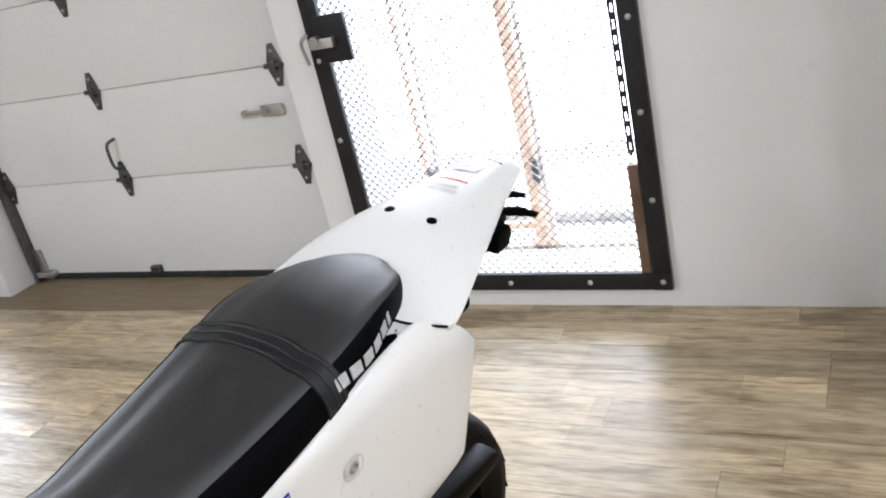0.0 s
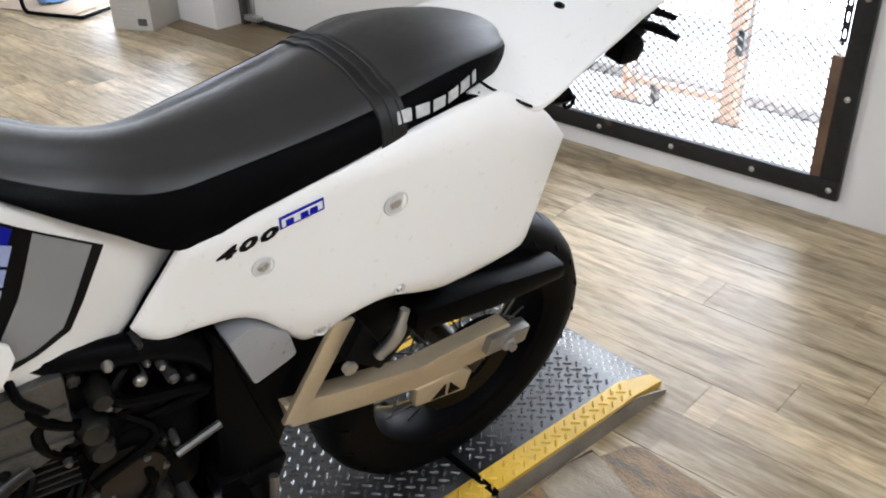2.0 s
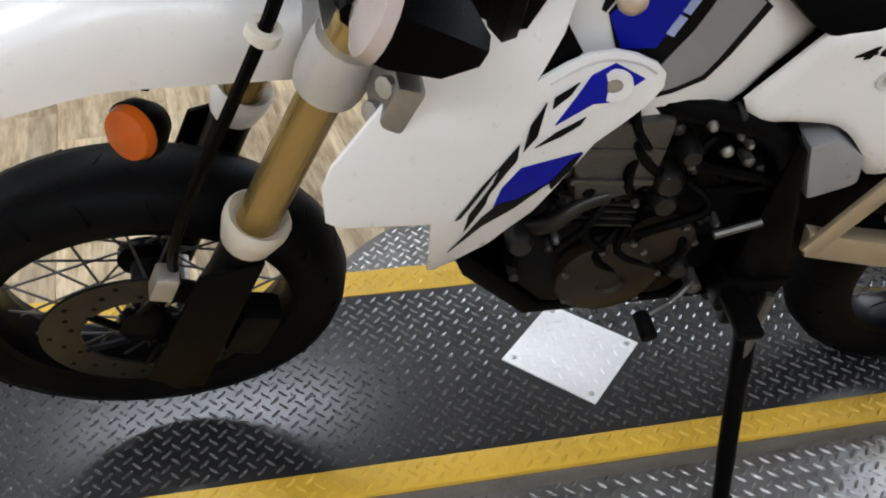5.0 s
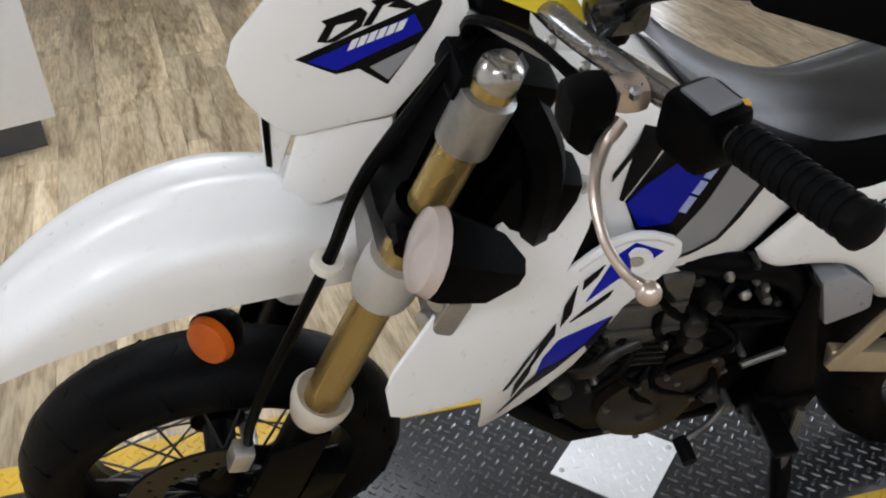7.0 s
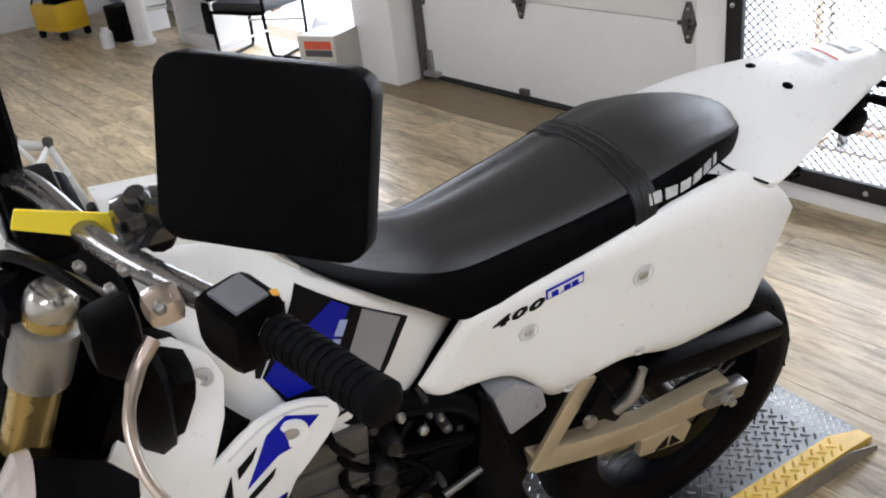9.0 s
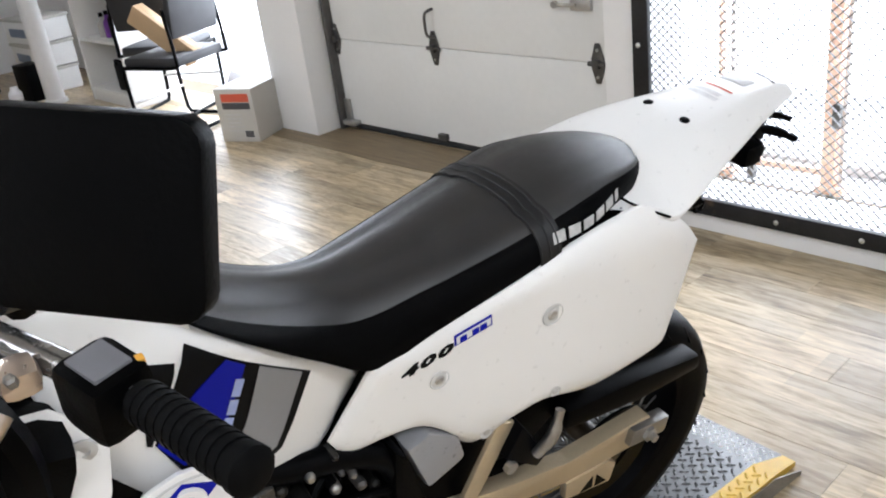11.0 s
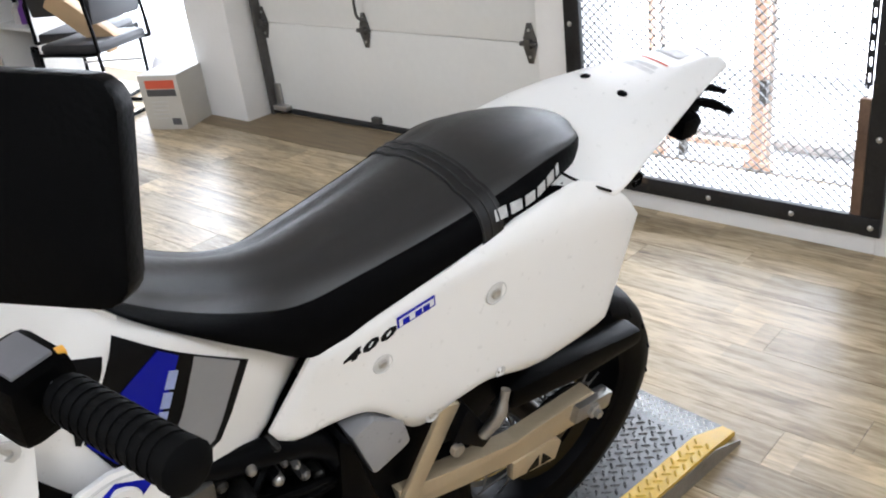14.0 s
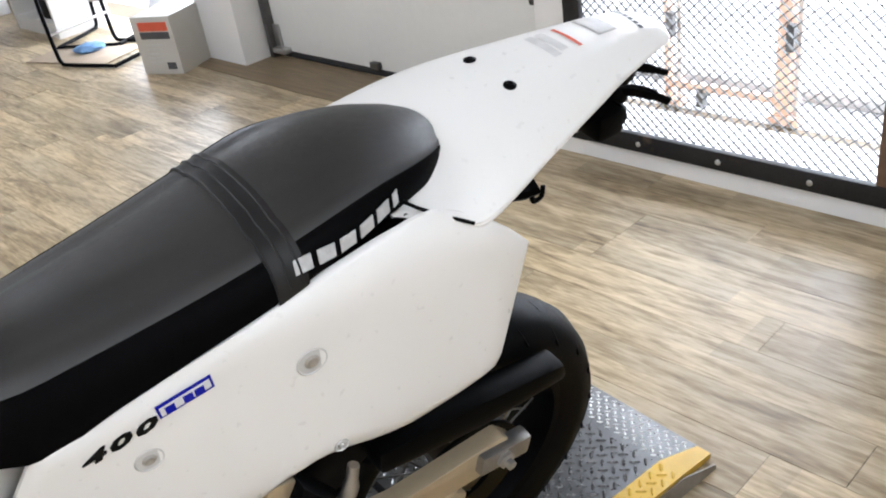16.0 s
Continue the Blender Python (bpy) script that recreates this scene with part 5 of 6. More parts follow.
for i in range(36):
    f, a, w, drop = cols[0][i].x, cols[0][i].y, cols[1][i].y, cols[2][i].y
    half = [(0, a + 0.006), (w * 0.22, a + 0.004), (w * 0.32, a - 0.006), (w * 0.7, a - 0.010), (w * 0.88, a - 0.016), (w, a - 0.03), (w * 1.04, a - 0.03 - drop * 0.5), (w * 1.06, a - 0.03 - drop)]
    rws.append([(f, -y, q) for y, q in half[:0:-1]] + [(f, y, q) for y, q in half])
ffd = fpart("front_fender", sheet(rws, 0.004, (0, 0, -1)), WHITEPL, label="long high white front fender", smooth=50)
for x, y in ((0.02, 0.03), (0.02, -0.03)):
    fpart("fender_bolt", lathe([(0.008, 0), (0.008, 0.004)], (x, y, 0.288), (0, 0, 1), 10), ZINC, ffd)

# headlight cowl: a deep white shell whose left face carries the graphics
CN = Vector((0.357, 0.934, 0.0))
COWL = Matrix(((0.934, 0.0, 0.357, 0.153), (-0.357, 0.0, 0.934, 0.003), (0.0, 1.0, 0.0, 0.0), (0, 0, 0, 1)))   # along the face, up, out
FACE = [(-0.030, 0.383), (0.005, 0.392), (0.036, 0.412), (0.055, 0.440), (0.056, 0.470), (0.042, 0.510), (0.029, 0.560), (0.012, 0.612), (-0.014, 0.672), (-0.034, 0.728), (-0.045, 0.755), (-0.056, 0.740), (-0.050, 0.700), (-0.047, 0.668), (-0.062, 0.648), (-0.085, 0.634), (-0.112, 0.619), (-0.134, 0.606), (-0.143, 0.592), (-0.141, 0.570), (-0.128, 0.505), (-0.117, 0.458)]
bm = prism(FACE, -0.050, 0.0, "xy", 0.009)
for v in bm.verts:
    k = 1 + v.co.z * 2.4
    v.co.x, v.co.y = -0.04 + (v.co.x + 0.04) * k, 0.54 + (v.co.y - 0.54) * (0.4 + 0.6 * k)
cowl = part("headlight_cowl", moved(bm, FORK @ COWL), WHITEPL, bike, "white headlight cowl with blue and black graphics", 45)
bm = prism([(-0.032, 0.388), (-0.036, 0.300), (-0.055, 0.285), (-0.085, 0.300), (-0.122, 0.352), (-0.127, 0.400), (-0.118, 0.455)], -0.060, -0.006, "xy", 0.008)
part("cowl_chin", moved(bm, FORK @ COWL), WHITEPL, cowl, "white lower cowl")
bm = prism([(0.020, 0.400), (-0.012, 0.310), (-0.030, 0.305), (-0.028, 0.395)], -0.075, -0.022, "xy", 0.006)
hl = part("headlight", moved(bm, FORK @ COWL), WHITEPL, cowl, "headlight surround")
bm = prism([(0.012, 0.396), (-0.014, 0.318), (-0.020, 0.318), (0.004, 0.396)], -0.022, -0.018, "xy")
part("lens_edge", moved(bm, FORK @ COWL), BLACKPL, hl, "dark headlight edge")


def cowl_decal(outline, material, label, lift=0.0006):
    return part("cowl_decal", moved(prism(outline, lift, lift + 0.0006, "xy"), FORK @ COWL), material, cowl, label)


cowl_decal([(-0.0075, 0.480), (-0.108, 0.601), (-0.113, 0.595), (-0.112, 0.570), (-0.097, 0.492), (-0.066, 0.497), (-0.048, 0.481)], BLACKFILM, "black graphic block")
cowl_decal([(-0.019, 0.483), (-0.094, 0.575), (-0.107, 0.563), (-0.078, 0.526), (-0.047, 0.486)], BLUE, "blue graphic band", 0.0014)
cowl_decal([(-0.075, 0.504), (-0.106, 0.546), (-0.105, 0.535), (-0.096, 0.498)], GREYFILM, "grey graphic block", 0.0014)
for k in range(6):
    q, p = -0.050 - 0.0068 * k, 0.512 + 0.0076 * k
    cowl_decal([(q, p), (q - 0.0005, p + 0.0125), (q - 0.0060, p + 0.0190), (q - 0.0055, p + 0.0065)], WHITEFILM, "white brand lettering block", 0.0022)
for o in [[(-0.019, 0.531), (-0.047, 0.56), (-0.054, 0.558), (-0.053, 0.55), (-0.026, 0.528)], [(-0.021, 0.508), (-0.024, 0.528), (-0.032, 0.533), (-0.029, 0.511)], [(-0.028, 0.51), (-0.044, 0.536), (-0.055, 0.558), (-0.054, 0.541), (-0.036, 0.515)], [(-0.055, 0.542), (-0.06, 0.572), (-0.066, 0.576), (-0.062, 0.547)], [(-0.054, 0.57), (-0.081, 0.6), (-0.087, 0.599), (-0.085, 0.59), (-0.061, 0.567)], [(-0.069, 0.571), (-0.077, 0.584), (-0.094, 0.583), (-0.085, 0.576)]]:
    cowl_decal(o, BLACKFILM, "black slanted graphic mark")
# instrument panel behind the cowl
gz = FORK @ pose(0.052, -0.060, 0.628, 0, -28, 14)
ga = part("gauge", moved(box((0.105, 0.100, 0.040), (0, 0, 0), 0.012), gz @ pose(0, 0, 0, 0, 0, 0)), BLACKPL, bike, "black digital instrument panel")
part("gauge_screen", moved(box((0.055, 0.070, 0.004), (0.012, 0, 0.021), 0.001), gz), SCREEN, ga, "dark display")
for k in range(4):
    part("gauge_button", moved(box((0.010, 0.014, 0.004), (-0.032, -0.033 + 0.022 * k, 0.021), 0.001), gz), GREYFILM, ga, "small grey button")
fpart("cable_loop", tube([(0.080, -0.05, 0.66), (0.092, -0.03, 0.72), (0.080, -0.025, 0.765), (0.050, -0.022, 0.750), (0.026, -0.018, 0.69), (0.009, -0.016, 0.64), (-0.006, -0.016, 0.58), (-0.012, -0.01, 0.52)], 0.0085, 8, 40), BLACKPL, label="black cable loop")
# front signals
for s in (-1, 1):
    bm = tube([(0.02, 0.10 * s, 0.37), (0.03, 0.15 * s, 0.38)], 0.012, 8)
    if s > 0:
        lathe([(0.016, -0.090), (0.040, -0.055), (0.049, -0.005), (0.048, 0.004)], (0.020, 0.185 * s, 0.418), (1, -0.15, 0.05), 6, bm=bm)
    sg = fpart("front_signal", bm, BLACKPL, label="black front turn signal")
    if s > 0:
        fpart("lens", lathe([(0.046, 0.0), (0.042, 0.012), (0.024, 0.019), (0.002, 0.021)], (0.024, 0.184, 0.418), (1, -0.15, 0.05), 18), PEACH, sg, "clear peach-tinted lens")
rs = part("front_signal", tube([(1.40, 0.06, 0.86), (1.42, 0.10, 0.84)], 0.012, 8), BLACKPL, bike, "front turn signal with an amber lens")
part("lens", lathe([(0.030, -0.012), (0.032, 0.0), (0.028, 0.010), (0.012, 0.016), (0.001, 0.017)], (1.432, 0.128, 0.80), (0.55, 0.75, 0.25), 24), AMBER, rs, "amber lens")
part("lens_hood", lathe([(0.020, -0.04), (0.033, -0.018), (0.034, -0.002)], (1.432, 0.128, 0.80), (0.55, 0.75, 0.25), 24), BLACKPL, rs)

# handlebar and controls
GRIP0, GRIP1 = Vector((0.957, 0.478, 1.254)), Vector((0.982, 0.372, 1.236))      # outer and inner end of the left grip
bar = part("handlebar", tube([tuple(GRIP0), tuple(GRIP1), (1.06, 0.22, 1.238), (1.10, 0.10, 1.245), (1.135, 0.0, 1.205), (1.19, -0.10, 1.185), (1.25, -0.24, 1.19), (1.26, -0.42, 1.19)], 0.0115, 12, 50), SILVER, bike, "silver handlebar")
part("bar_clamp", box((0.05, 0.10, 0.045), (1.10, 0.10, 1.215), 0.01), BLACKMET, bar)
part("grip", tube([tuple(GRIP0), tuple(GRIP1)], 0.0158, 16), GRIP, bar, "black ribbed rubber grip")
for k in range(11):
    p = GRIP0.lerp(GRIP1, 0.06 + 0.085 * k)
    part("grip_rib", tube([tuple(p), tuple(p + (GRIP1 - GRIP0).normalized() * 0.0055)], 0.0168, 14), GRIP, bar)
gd = (GRIP0 - GRIP1).normalized()
part("bar_end", tube([tuple(GRIP0), tuple(GRIP0 + gd * 0.008), tuple(GRIP0 + gd * 0.012)], [0.0175, 0.0175, 0.012], 14), GRIP, bar)
part("grip", tube([(1.26, -0.43, 1.20), (1.255, -0.31, 1.213)], 0.0175, 14), GRIP, bar, "black ribbed rubber grip")
sw = part("switch_box", box((0.050, 0.054, 0.054), (0.998, 0.342, 1.230), 0.012, pose(0, 0, 0, 0, 0, 18)), BLACKPL, bar, "black switch housing")
part("switch_face", box((0.030, 0.034, 0.004), (0.998, 0.342, 1.2575), 0.0015, pose(0, 0, 0, 0, 0, 18)), SWITCHGREY, sw, "grey switch face")
part("switch_button", box((0.008, 0.008, 0.007), (0.974, 0.350, 1.252), 0.002), mat("orange_button", (0.75, 0.38, 0.05), 0.4), sw, "small orange button")
cl = part("clutch_lever", tube([(1.062, 0.335, 1.238), (1.080, 0.350, 1.226), (1.096, 0.385, 1.219), (1.099, 0.420, 1.208), (1.092, 0.445, 1.199), (1.080, 0.460, 1.194)], [0.008, 0.007, 0.0055, 0.0048, 0.0048, 0.006], 10, 24, flat=0.8), CHAMP, bar, "champagne coloured clutch lever")
bm = bmesh.new()
bmesh.ops.create_uvsphere(bm, u_segments=14, v_segments=10, radius=0.0092)
part("lever_ball", moved(bm, Matrix.Translation((1.079, 0.462, 1.193))), CHAMP, cl)
part("lever_perch", box((0.03, 0.03, 0.024), (1.045, 0.305, 1.240), 0.010), CHAMP, bar, "alloy lever perch")
part("lever_boot", prism([(1.065, 1.268), (1.105, 1.262), (1.105, 1.225), (1.085, 1.205), (1.068, 1.225)], 0.300, 0.342, "xz", 0.012), BLACKPL, bar, "black rubber dust boot")
part("clutch_cable", tube([(1.075, 0.31, 1.245), (1.11, 0.24, 1.255), (1.14, 0.16, 1.22), (1.10, 0.10, 1.10)], 0.005, 7, 20), BLACKPL, bar)
part("yellow_tag", prism([(1.125, 1.262), (1.118, 1.278), (1.050, 1.250), (1.036, 1.228), (1.048, 1.222)], 0.184, 0.187), TAPE, bar, "yellow paper tag tied on the handlebar")
part("throttle_cable", tube([(1.155, 0.06, 1.205), (1.120, 0.17, 1.222), (1.090, 0.25, 1.238), (1.070, 0.295, 1.244)], 0.0038, 7, 20), ALU, bar, "grey sheathed cable")
for p in ((1.075, 0.285, 1.250), (1.060, 0.262, 1.246), (1.088, 0.24, 1.245), (1.050, 0.325, 1.252)):
    part("perch_bolt", lathe([(0.0045, 0.0), (0.0045, 0.008), (0.002, 0.010)], p, (0.2, 0.4, 1), 6), ALU, bar, "bright bolt head")
# left mirror
mc = Vector((1.001, 0.4585, 1.4405))
mu = Vector((-0.0775, 0.078, 0.003)).normalized()
mv = Vector((0.0145, 0.027, -0.087)).normalized()
mv = (mv - mu * mv.dot(mu)).normalized()
mn = mu.cross(mv)
MM = Matrix(((mu.x, mv.x, mn.x, mc.x), (mu.y, mv.y, mn.y, mc.y), (mu.z, mv.z, mn.z, mc.z), (0, 0, 0, 1)))
corner = []
for cx, cy, a0 in ((1, 1, 0), (-1, 1, 90), (-1, -1, 180), (1, -1, 270)):
    for k in range(5):
        a = radians(a0 + 22.5 * k)
        corner.append((cx * (0.058 - 0.014) + 0.014 * math.cos(a), cy * (0.049 - 0.014) + 0.014 * math.sin(a)))
mir = part("left_mirror", moved(prism(corner, -0.009, 0.009, "xy", 0.004), MM), BLACKPL, bike, "black square left mirror seen from its back")
part("mirror_stem", tube([tuple(MM @ Vector((-0.045, 0.040, 0.008))), (1.04, 0.36, 1.36), (1.03, 0.27, 1.30), (1.022, 0.216, 1.245)], 0.007, 8, 16), BLACKMET, mir)
mj = part("mirror_joint", box((0.050, 0.042, 0.036), (1.030, 0.222, 1.262), 0.012, None), GLOSSBLACK, mir, "glossy black mirror clamp")
part("clamp_bolt", lathe([(0.010, -0.02), (0.011, 0.018), (0.008, 0.022), (0.003, 0.022)], (1.030, 0.222, 1.268), (0.2, 0.1, 1), 10), GLOSSBLACK, mj)
part("clamp_neck", tube([(1.022, 0.216, 1.255), (1.020, 0.205, 1.225)], 0.014, 10), BLACKPL, mj)
# right side pieces seen past the cowl
T0, T1, B1, B0 = (1.095, -0.132, 1.160), (1.061, -0.132, 1.146), (1.043, -0.045, 1.103), (1.108, -0.045, 1.140)
rm = part("lattice_bracket", tube([T0, T1, B1, B0, T0], 0.0075, 6, flat=0.5), WHITEPL, bike, "white bracket with triangular cut-outs")
for a, b in ((T1, B0), (T0, B1), ((1.085, -0.09, 1.152), (1.052, -0.09, 1.125))):
    part("bracket_web", tube([a, b], 0.006, 6, flat=0.5), WHITEPL, rm)
for p in (T0, T1, B1, B0):
    part("bracket_bolt", lathe([(0.006, 0.0), (0.006, 0.011), (0.002, 0.012)], p, (-0.1, 0.3, 1), 8), DARKZINC, rm)


# ---- things by the far window ----
def chair():
    c = empty("visitor_chair", pose(-5.78, 1.22, 0, 0, 0, 200), "black vinyl cantilever chair on a black tubular frame", "chair")
    for s in (-1, 1):
        y = 0.24 * s
        part("side_frame", tube([(-0.22, y, 0.80), (-0.24, y, 0.50), (-0.20, y, 0.44), (0.18, y, 0.44), (0.23, y, 0.41), (0.22, y, 0.1), (0.20, y, 0.025), (0.14, y, 0.014), (-0.24, y, 0.014)], 0.0125, 8, 48), BLACKMET, c)
    part("floor_bar", tube([(-0.24, -0.24, 0.014), (-0.24, 0.24, 0.014)], 0.0125, 8), BLACKMET, c)
    part("stretcher", tube([(0.22, -0.24, 0.2), (0.22, 0.24, 0.2)], 0.009, 8), ZINC, c)
    part("seat", box((0.46, 0.46, 0.07), (0, 0, 0.47), 0.03), CHAIRFAB, c)
    part("backrest", moved(box((0.05, 0.44, 0.34), (0, 0, 0), 0.02), pose(-0.235, 0, 0.78, 0, -8, 0)), CHAIRFAB, c)
    return c


first = chair()
other = copy_thing(first, pose(-6.25, 1.42, 0, 0, 0, 120))
tagged(first, group="chairs by the window")
tagged(other, group="chairs by the window")
o = empty("long_carton", pose(-5.80, 1.20, 0.605, 0, -38, 205), "long brown cardboard box leaning on a chair", "box")
part("body", box((0.50, 0.10, 0.13), (0, 0, 0), 0.004), CARD, o)
part("tape", box((0.49, 0.03, 0.001), (0, 0, 0.0657)), mat("tan_tape", (0.40, 0.26, 0.13), 0.35), o)

o = empty("product_carton", pose(-5.07, 1.28, 0, 0, 0, 24), "white printed carton with a red band standing beside the column", "box")
part("body", box((0.27, 0.27, 0.33), (0, 0, 0.165), 0.004), WHITECARD, o)
for fx, rz in (((0, -0.136, 0), 0), ((-0.136, 0, 0), -90)):
    m = Matrix.Translation(fx) @ pose(0, 0, 0, 0, 0, rz)
    part("red_band", moved(box((0.20 if rz == 0 else 0.25, 0.002, 0.05), (0.01 if rz == 0 else 0, 0, 0.275)), m), REDPRINT, o, "red printed band")
    part("dark_print", moved(box((0.20 if rz == 0 else 0.12, 0.002, 0.04 if rz == 0 else 0.20), (0.01 if rz == 0 else 0.05, 0, 0.225 if rz == 0 else 0.14)), m), DARKPRINT, o, "dark printed panel")
    if rz == 0:
        for k in range(5):
            part("text_bar", moved(box((0.12 - 0.01 * (k % 3), 0.002, 0.008), (-0.02, 0, 0.17 - 0.025 * k)), m), GREYPRINT, o)
        part("barcode", moved(box((0.06, 0.002, 0.04), (0.07, 0, 0.05)), m), DARKPRINT, o)
    else:
        part("picture", moved(lathe([(0.001, 0), (0.05, 0.0015)], (-0.06, 0, 0.13), (0, -1, 0), 16), m), mat("beige_print", (0.55, 0.46, 0.36), 0.5), o)

bm = bmesh.new()
bmesh.ops.create_icosphere(bm, subdivisions=3, radius=0.13)
for v in bm.verts:
    v.co *= 1 + 0.35 * noise.noise(v.co * 18)
    v.co.z = v.co.z * 1.3
o = empty("plastic_bag", pose(-5.37, 1.43, 0.17), "crumpled clear plastic bag by the carton", "bag")
part("film", bm, BAG, o)
bm = bmesh.new()
bmesh.ops.create_icosphere(bm, subdivisions=3, radius=0.09)
for v in bm.verts:
    v.co *= 1 + 0.4 * noise.noise(v.co * 22)
    v.co.z *= 0.35
o = empty("blue_rag", pose(-6.02, 1.18, 0.03), "crumpled light blue rag on the floor", "rag")
part("cloth", bm, BLUECLOTH, o)
o = empty("flat_cardboard", pose(-6.0, 1.12, 0.006, 0, 0, 20), "flattened piece of brown cardboard on the floor", "cardboard")
part("sheet", box((0.7, 0.34, 0.005), (0, 0, 0), 0.001), mat("pale_cardboard", (0.50, 0.40, 0.30), 0.75), o)

# white shelving beside the shop window
def shelving():
    s = empty("shelf_unit", pose(-6.98, 1.42, 0), "white laminate open shelf unit against the wall", "shelf")
    part("side_panel", box((0.03, 0.40, 1.6), (0.36, 0, 0.8), 0.003), SHELFWHITE, s)
    part("side_panel", box((0.03, 0.40, 1.6), (-0.36, 0, 0.8), 0.003), SHELFWHITE, s)
    for z in (0.09, 0.48, 0.86, 1.24, 1.585):
        part("shelf", box((0.69, 0.38, 0.022), (0, 0, z), 0.002), SHELFWHITE, s)
    part("plinth", box((0.69, 0.02, 0.078), (0, -0.18, 0.039), 0.001), SHELFWHITE, s)
    part("back_panel", box((0.69, 0.01, 1.55), (0, 0.19, 0.81)), SHELFWHITE, s)
    return s


shelving()
o = empty("tool_case", pose(-6.80, 1.38, 0.101), "black plastic tool case on the bottom shelf", "case")
part("shell", box((0.26, 0.22, 0.22), (0, 0, 0.11), 0.025), BLACKPL, o)
part("grip", tube([(-0.06, -0.10, 0.2), (-0.05, -0.12, 0.24), (0.05, -0.12, 0.24), (0.06, -0.10, 0.2)], 0.01, 8, 12), BLACKPL, o)
for k, (x, c, h, r) in enumerate(((-6.98, PURPLE, 0.17, 0.035), (-6.90, BLACKPL, 0.20, 0.03), (-6.83, BLUECLOTH, 0.09, 0.025), (-6.76, BLACKPL, 0.22, 0.045), (-7.08, WHITECARD, 0.15, 0.04))):
    o = empty("spray_bottle" if k % 2 == 0 else "bottle", pose(x, 1.34, 0.492), ("purple plastic bottle", "black plastic bottle", "small blue bottle", "stout black canister", "white plastic bottle")[k] + " on the white shelf", "bottle")
    part("body", lathe([(r, 0), (r, h * 0.7), (r * 0.5, h * 0.82), (r * 0.4, h)], (0, 0, 0), (0, 0, 1), 16), c, o)
    part("cap", lathe([(r * 0.45, h), (r * 0.45, h + 0.025), (r * 0.3, h + 0.03)], (0, 0, 0), (0, 0, 1), 12), BLACKPL, o)
o = empty("round_post", pose(-7.62, 1.02, 0), "white painted round post by the shelves", "post")
part("shaft", lathe([(0.075, 0), (0.075, TOP)], (0, 0, 0), (0, 0, 1), 24), WALL, o)
part("base_ring", lathe([(0.09, 0), (0.09, 0.03), (0.075, 0.035)], (0, 0, 0), (0, 0, 1), 24), WALL, o)
for k in range(3):
    o = empty("storage_tote", pose(-8.25, 1.25, 0.001 + 0.21 * k, 0, 0, 4 * (k - 1)), "white storage box in a stack with grey blue print", "storage box")
    part("bin", box((0.48, 0.36, 0.18), (0, 0, 0.09), 0.015), SHELFWHITE, o)
    part("lid", box((0.50, 0.38, 0.025), (0, 0, 0.192), 0.008), WHITECARD, o)
    part("print", box((0.30, 0.003, 0.07), (0.02, -0.1815, 0.09)), mat("blue_grey_print", (0.16, 0.20, 0.28), 0.5), o)
o = empty("mop_bucket", pose(-8.75, 0.72, 0, 0, 0, 15), "yellow plastic mop bucket on black castors", "bucket")
part("tub", box((0.42, 0.30, 0.24), (0, 0, 0.19), 0.03), YELLOWPL, o)
part("wringer", box((0.20, 0.26, 0.14), (0.08, 0, 0.38), 0.02), BLACKPL, o)
for sx in (-1, 1):
    for sy in (-1, 1):
        part("castor", lathe([(0.038, -0.015), (0.042, 0), (0.038, 0.015)], (0.17 * sx, 0.12 * sy, 0.042), (0, 1, 0), 14), RUBBER, o)
part("handle", tube([(-0.2, -0.13, 0.3), (-0.24, 0, 0.46), (-0.2, 0.13, 0.3)], 0.009, 8, 14), BLACKMET, o)
o = empty("black_crate", pose(-7.95, 0.98, 0, 0, 0, 10), "small black plastic crate on the floor", "crate")
part("body", box((0.2, 0.16, 0.30), (0, 0, 0.15), 0.012), BLACKPL, o)
o = empty("plastic_cup", pose(-7.8, 0.78, 0), "clear plastic jar on the floor", "jar")
part("jar", lathe([(0.05, 0), (0.055, 0.12), (0.03, 0.15), (0.03, 0.17)], (0, 0, 0), (0, 0, 1), 16), BAG, o)

# white cabinet past the front wheel
o = empty("white_cabinet", pose(-3.92, -2.42, 0, 0, 0, 12), "white laminate counter unit with a dark recessed kick", "cabinet")
part("carcass", box((0.72, 0.62, 0.80), (0, 0, 0.52), 0.004), SHELFWHITE, o)
part("kick", box((0.64, 0.52, 0.12), (0, 0, 0.06), 0.002), DARKPRINT, o)
part("worktop", box((0.76, 0.66, 0.035), (0, 0, 0.938), 0.006), WHITECARD, o)
part("cord", tube([(0.20, 0.316, 0.86), (0.21, 0.318, 0.55), (0.19, 0.317, 0.15)], 0.004, 6, 12), GREENPL, o, "yellow-green power cord")


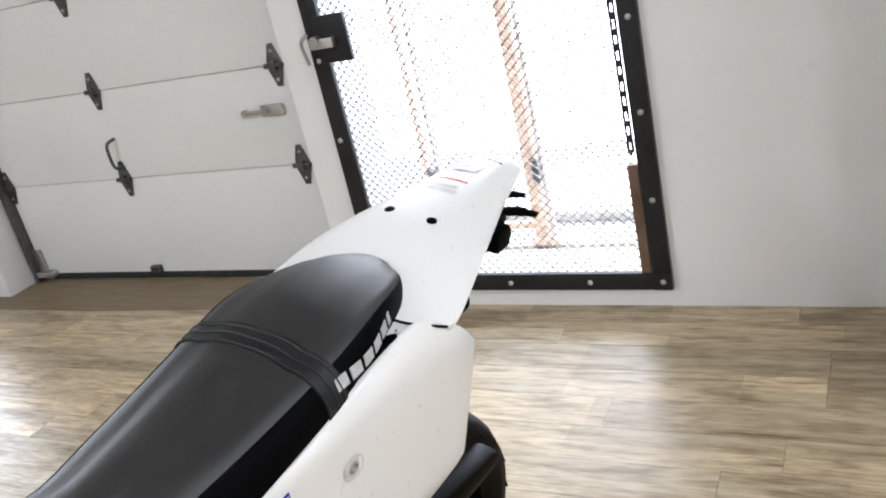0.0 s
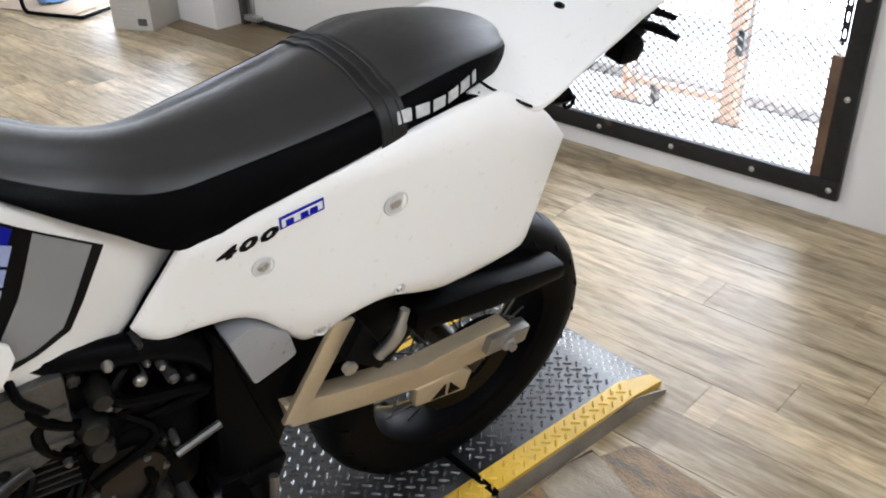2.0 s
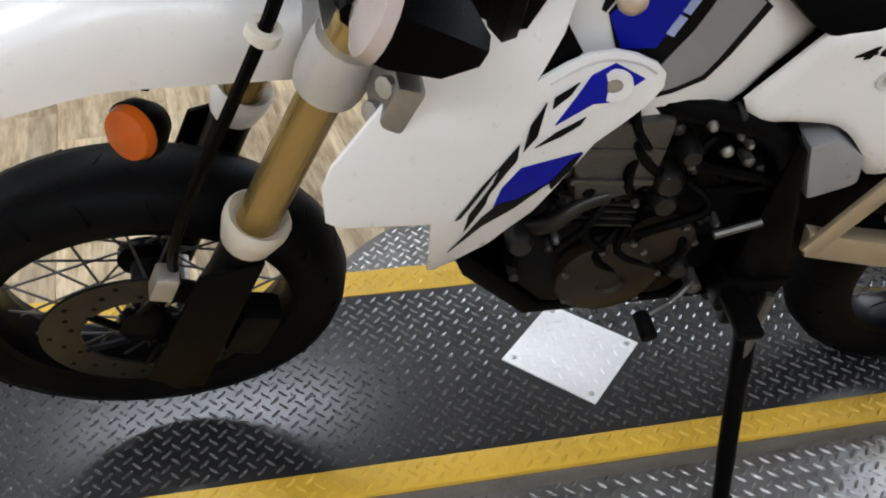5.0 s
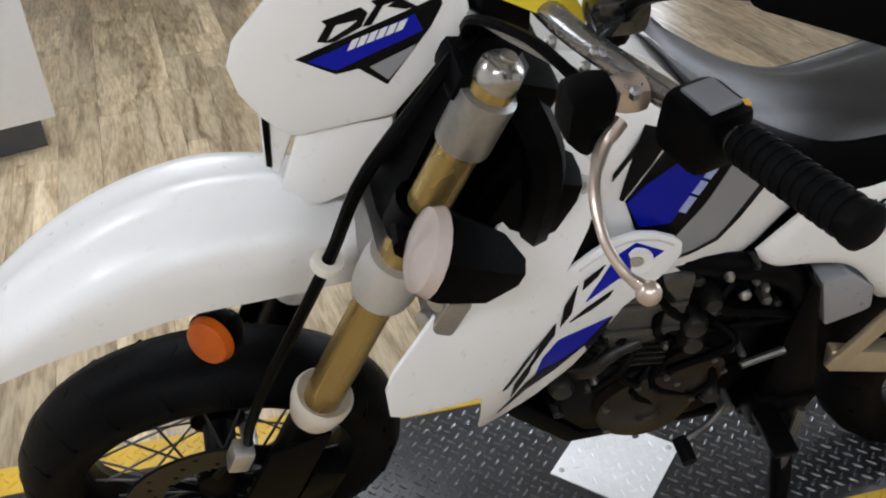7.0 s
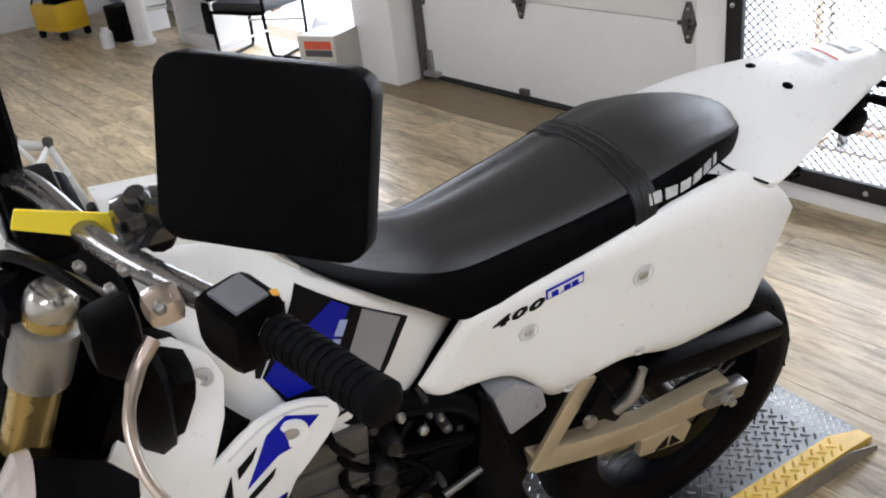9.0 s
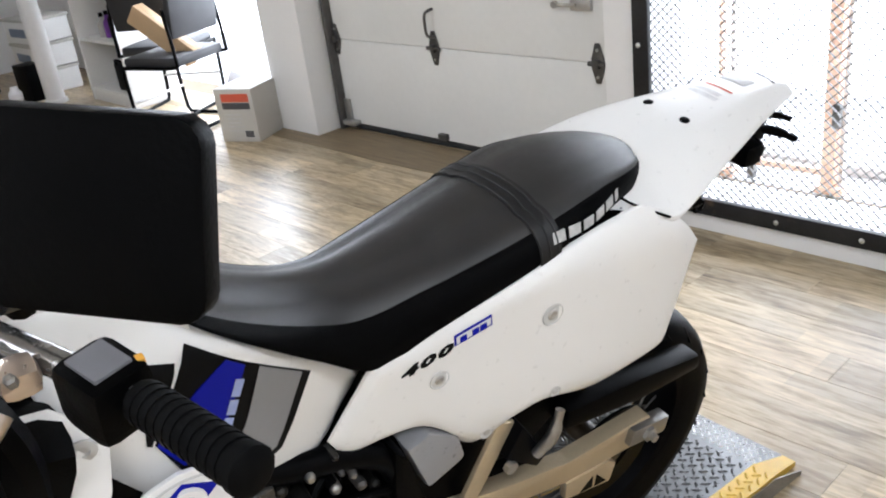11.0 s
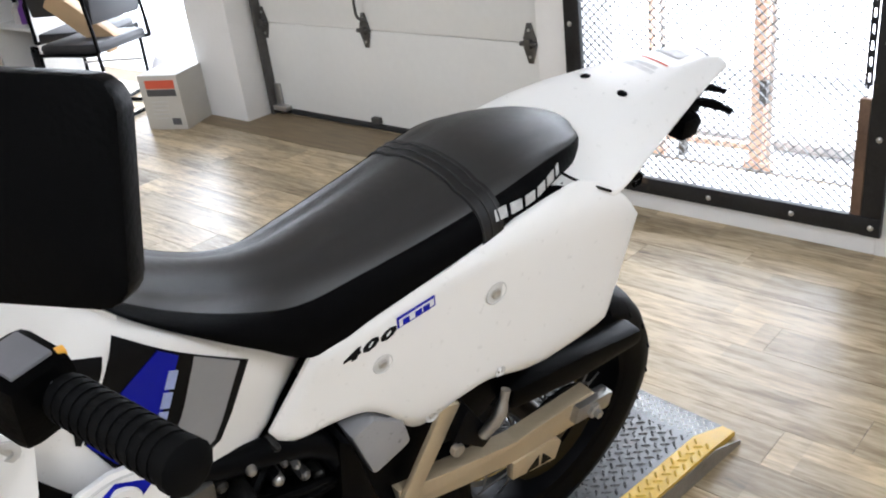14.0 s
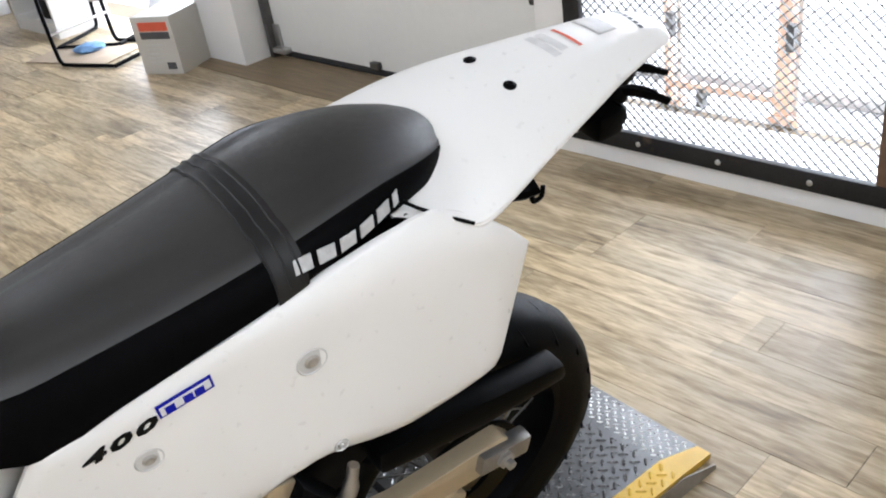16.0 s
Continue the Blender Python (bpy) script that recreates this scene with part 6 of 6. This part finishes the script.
# two dark motorcycles standing further back
def far_bike():
    b = empty("parked_motorcycle", pose(-5.75, -1.38, 0, 0, 0, 38), "black street motorcycle parked on its stand on the wooden floor", "motorcycle")
    for x in (-0.62, 0.62):
        w = part("tyre", lathe([(0.22, -0.05), (0.29, -0.055), (0.318, 0), (0.29, 0.055), (0.22, 0.05), (0.22, -0.05)], (x, 0, 0.318), (0, 1, 0), 40), RUBBER, b)
        part("rim", lathe([(0.21, -0.03), (0.222, -0.04), (0.222, 0.04), (0.21, 0.03), (0.21, -0.03)], (x, 0, 0.318), (0, 1, 0), 40), BLACKMET, w)
        part("disc", lathe([(0.05, 0.05), (0.14, 0.05), (0.14, 0.055), (0.05, 0.055), (0.05, 0.05)], (x, 0, 0.318), (0, 1, 0), 28), ZINC, w)
        for k in range(5):
            a = 2 * math.pi * k / 5
            part("spoke", tube([(x, 0, 0.318), (x + 0.22 * math.cos(a), 0, 0.318 + 0.22 * math.sin(a))], 0.014, 6), BLACKMET, w)
    part("engine", box((0.46, 0.34, 0.36), (0.02, 0, 0.42), 0.06), BLACKMET, b)
    part("belly_pipe", tube([(0.3, -0.16, 0.3), (0.0, -0.18, 0.2), (-0.5, -0.2, 0.3), (-0.75, -0.2, 0.36)], [0.03, 0.03, 0.05, 0.05], 12, 20), DARKZINC, b)
    part("tank", moved(lathe([(0.02, -0.3), (0.14, -0.2), (0.17, 0.0), (0.15, 0.18), (0.03, 0.28)], (0, 0, 0), (1, 0, 0), 20), pose(0.15, 0, 0.80)), BLACKPL, b)
    part("saddle", box((0.6, 0.26, 0.10), (-0.38, 0, 0.78), 0.045), SEATVINYL, b)
    for s in (-1, 1):
        part("fork_leg", tube([(0.62, 0.09 * s, 0.318), (0.44, 0.09 * s, 0.98)], 0.025, 10), BLACKMET, b)
    part("handlebar", tube([(0.32, -0.38, 1.02), (0.42, -0.2, 1.03), (0.42, 0.2, 1.03), (0.32, 0.38, 1.02)], 0.014, 8, 16), BLACKMET, b)
    part("headlamp", lathe([(0.02, 0), (0.09, 0.05), (0.095, 0.12), (0.08, 0.13)], (0.42, 0, 0.88), (1, 0, 0.1), 20), BLACKPL, b)
    part("kick_stand", tube([(0.0, 0.1, 0.28), (0.05, 0.26, 0.05), (0.12, 0.28, 0.012)], 0.011, 8, 12), BLACKMET, b)
    part("chain_case", box((0.5, 0.03, 0.07), (-0.38, 0.11, 0.36), 0.012), BLACKPL, b)
    return b


b1 = far_bike()
b2 = copy_thing(b1, pose(-7.2, -1.40, 0, 0, 0, 60))
tagged(b1, group="parked motorcycles")
tagged(b2, group="parked motorcycles")


# torn pieces of floor covering beside the lift
def scrap(name, pts, z, label, material=None):
    o = empty(name, pose(0, 0, 0), label, "floor covering")
    bm = prism(pts, z, z + 0.003, "xy")
    part("sheet", bm, material or SLATE, o)
    # Enlarged ragged dark copy underneath paints the shadow gap round the tear.
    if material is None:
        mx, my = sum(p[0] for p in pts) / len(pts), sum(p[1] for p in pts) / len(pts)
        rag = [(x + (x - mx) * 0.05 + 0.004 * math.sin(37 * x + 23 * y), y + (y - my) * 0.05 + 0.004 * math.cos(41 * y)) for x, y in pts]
        part("shadow_edge", prism(rag, z - 0.0032, z - 0.0006, "xy"), TEARSHADE, o, "dark rim painted as the shadow round the torn piece")
    return o


scrap("bare_floor_patch", [(-1.071, -0.312), (-1.069, -0.181), (-1.043, -0.099), (-1.013, -0.019), (-0.985, 0.045), (-0.957, 0.058), (-0.855, 0.044), (-0.743, 0.033), (-0.632, 0.026), (-0.589, -0.051), (-0.586, -0.192), (-0.578, -0.225), (-0.854, -0.559), (-0.985, -0.464)], 0.0008, "bare brown patch where the floor covering is torn away", SUBFLOOR)
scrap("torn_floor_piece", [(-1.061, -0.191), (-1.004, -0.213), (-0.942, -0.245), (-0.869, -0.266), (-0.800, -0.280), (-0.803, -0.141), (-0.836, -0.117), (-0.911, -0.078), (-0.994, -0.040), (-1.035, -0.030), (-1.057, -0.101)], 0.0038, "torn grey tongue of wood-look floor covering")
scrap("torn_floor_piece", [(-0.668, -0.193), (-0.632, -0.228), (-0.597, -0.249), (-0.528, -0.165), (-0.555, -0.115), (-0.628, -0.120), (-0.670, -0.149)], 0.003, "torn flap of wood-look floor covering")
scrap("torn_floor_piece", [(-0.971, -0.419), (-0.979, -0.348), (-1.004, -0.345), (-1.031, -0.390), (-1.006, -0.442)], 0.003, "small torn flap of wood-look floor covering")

# floor planks
def planks():
    L, W = 1.22, 0.152
    bm = bmesh.new()
    box((L - 0.0014, W - 0.0014, 0.008), (0, 0, -0.004), 0, bm=bm)
    me = bpy.data.meshes.new("plank")
    bm.to_mesh(me)
    bm.free()
    me.materials.append(PLANK)
    rnd = random.Random(4)
    y = WY + 0.26
    while y > Y0 - 0.08:
        x = X0 - rnd.random() * L
        while x < X1 + 0.6:
            if -5.7 < x < 0.9 and y > -3.2:
                o = new("plank", me)
                o.parent = floor
                o.location = (x, y, rnd.uniform(-0.0008, 0))
            else:
                FAR.append((x, y))
            x += L
        y -= W
    return me


FAR = []
planks()
fv, ff = [], []
for x, y in FAR:
    k = len(fv)
    xa, xb, ya = max(x - 0.608, X0), min(x + 0.608, X1), max(y - 0.0745, Y0)
    fv += [(xa, ya, 0), (xb, ya, 0), (xb, y + 0.0745, 0), (xa, y + 0.0745, 0)]
    fv += [(px, py, -0.008) for px, py, pz in fv[-4:]]
    ff += [(k, k + 1, k + 2, k + 3)] + [(k + i, k + 4 + i, k + 4 + (i + 1) % 4, k + (i + 1) % 4) for i in range(4)]
stuff("far_planks", (fv, ff), PLANK, floor, "wood-look planks further off")
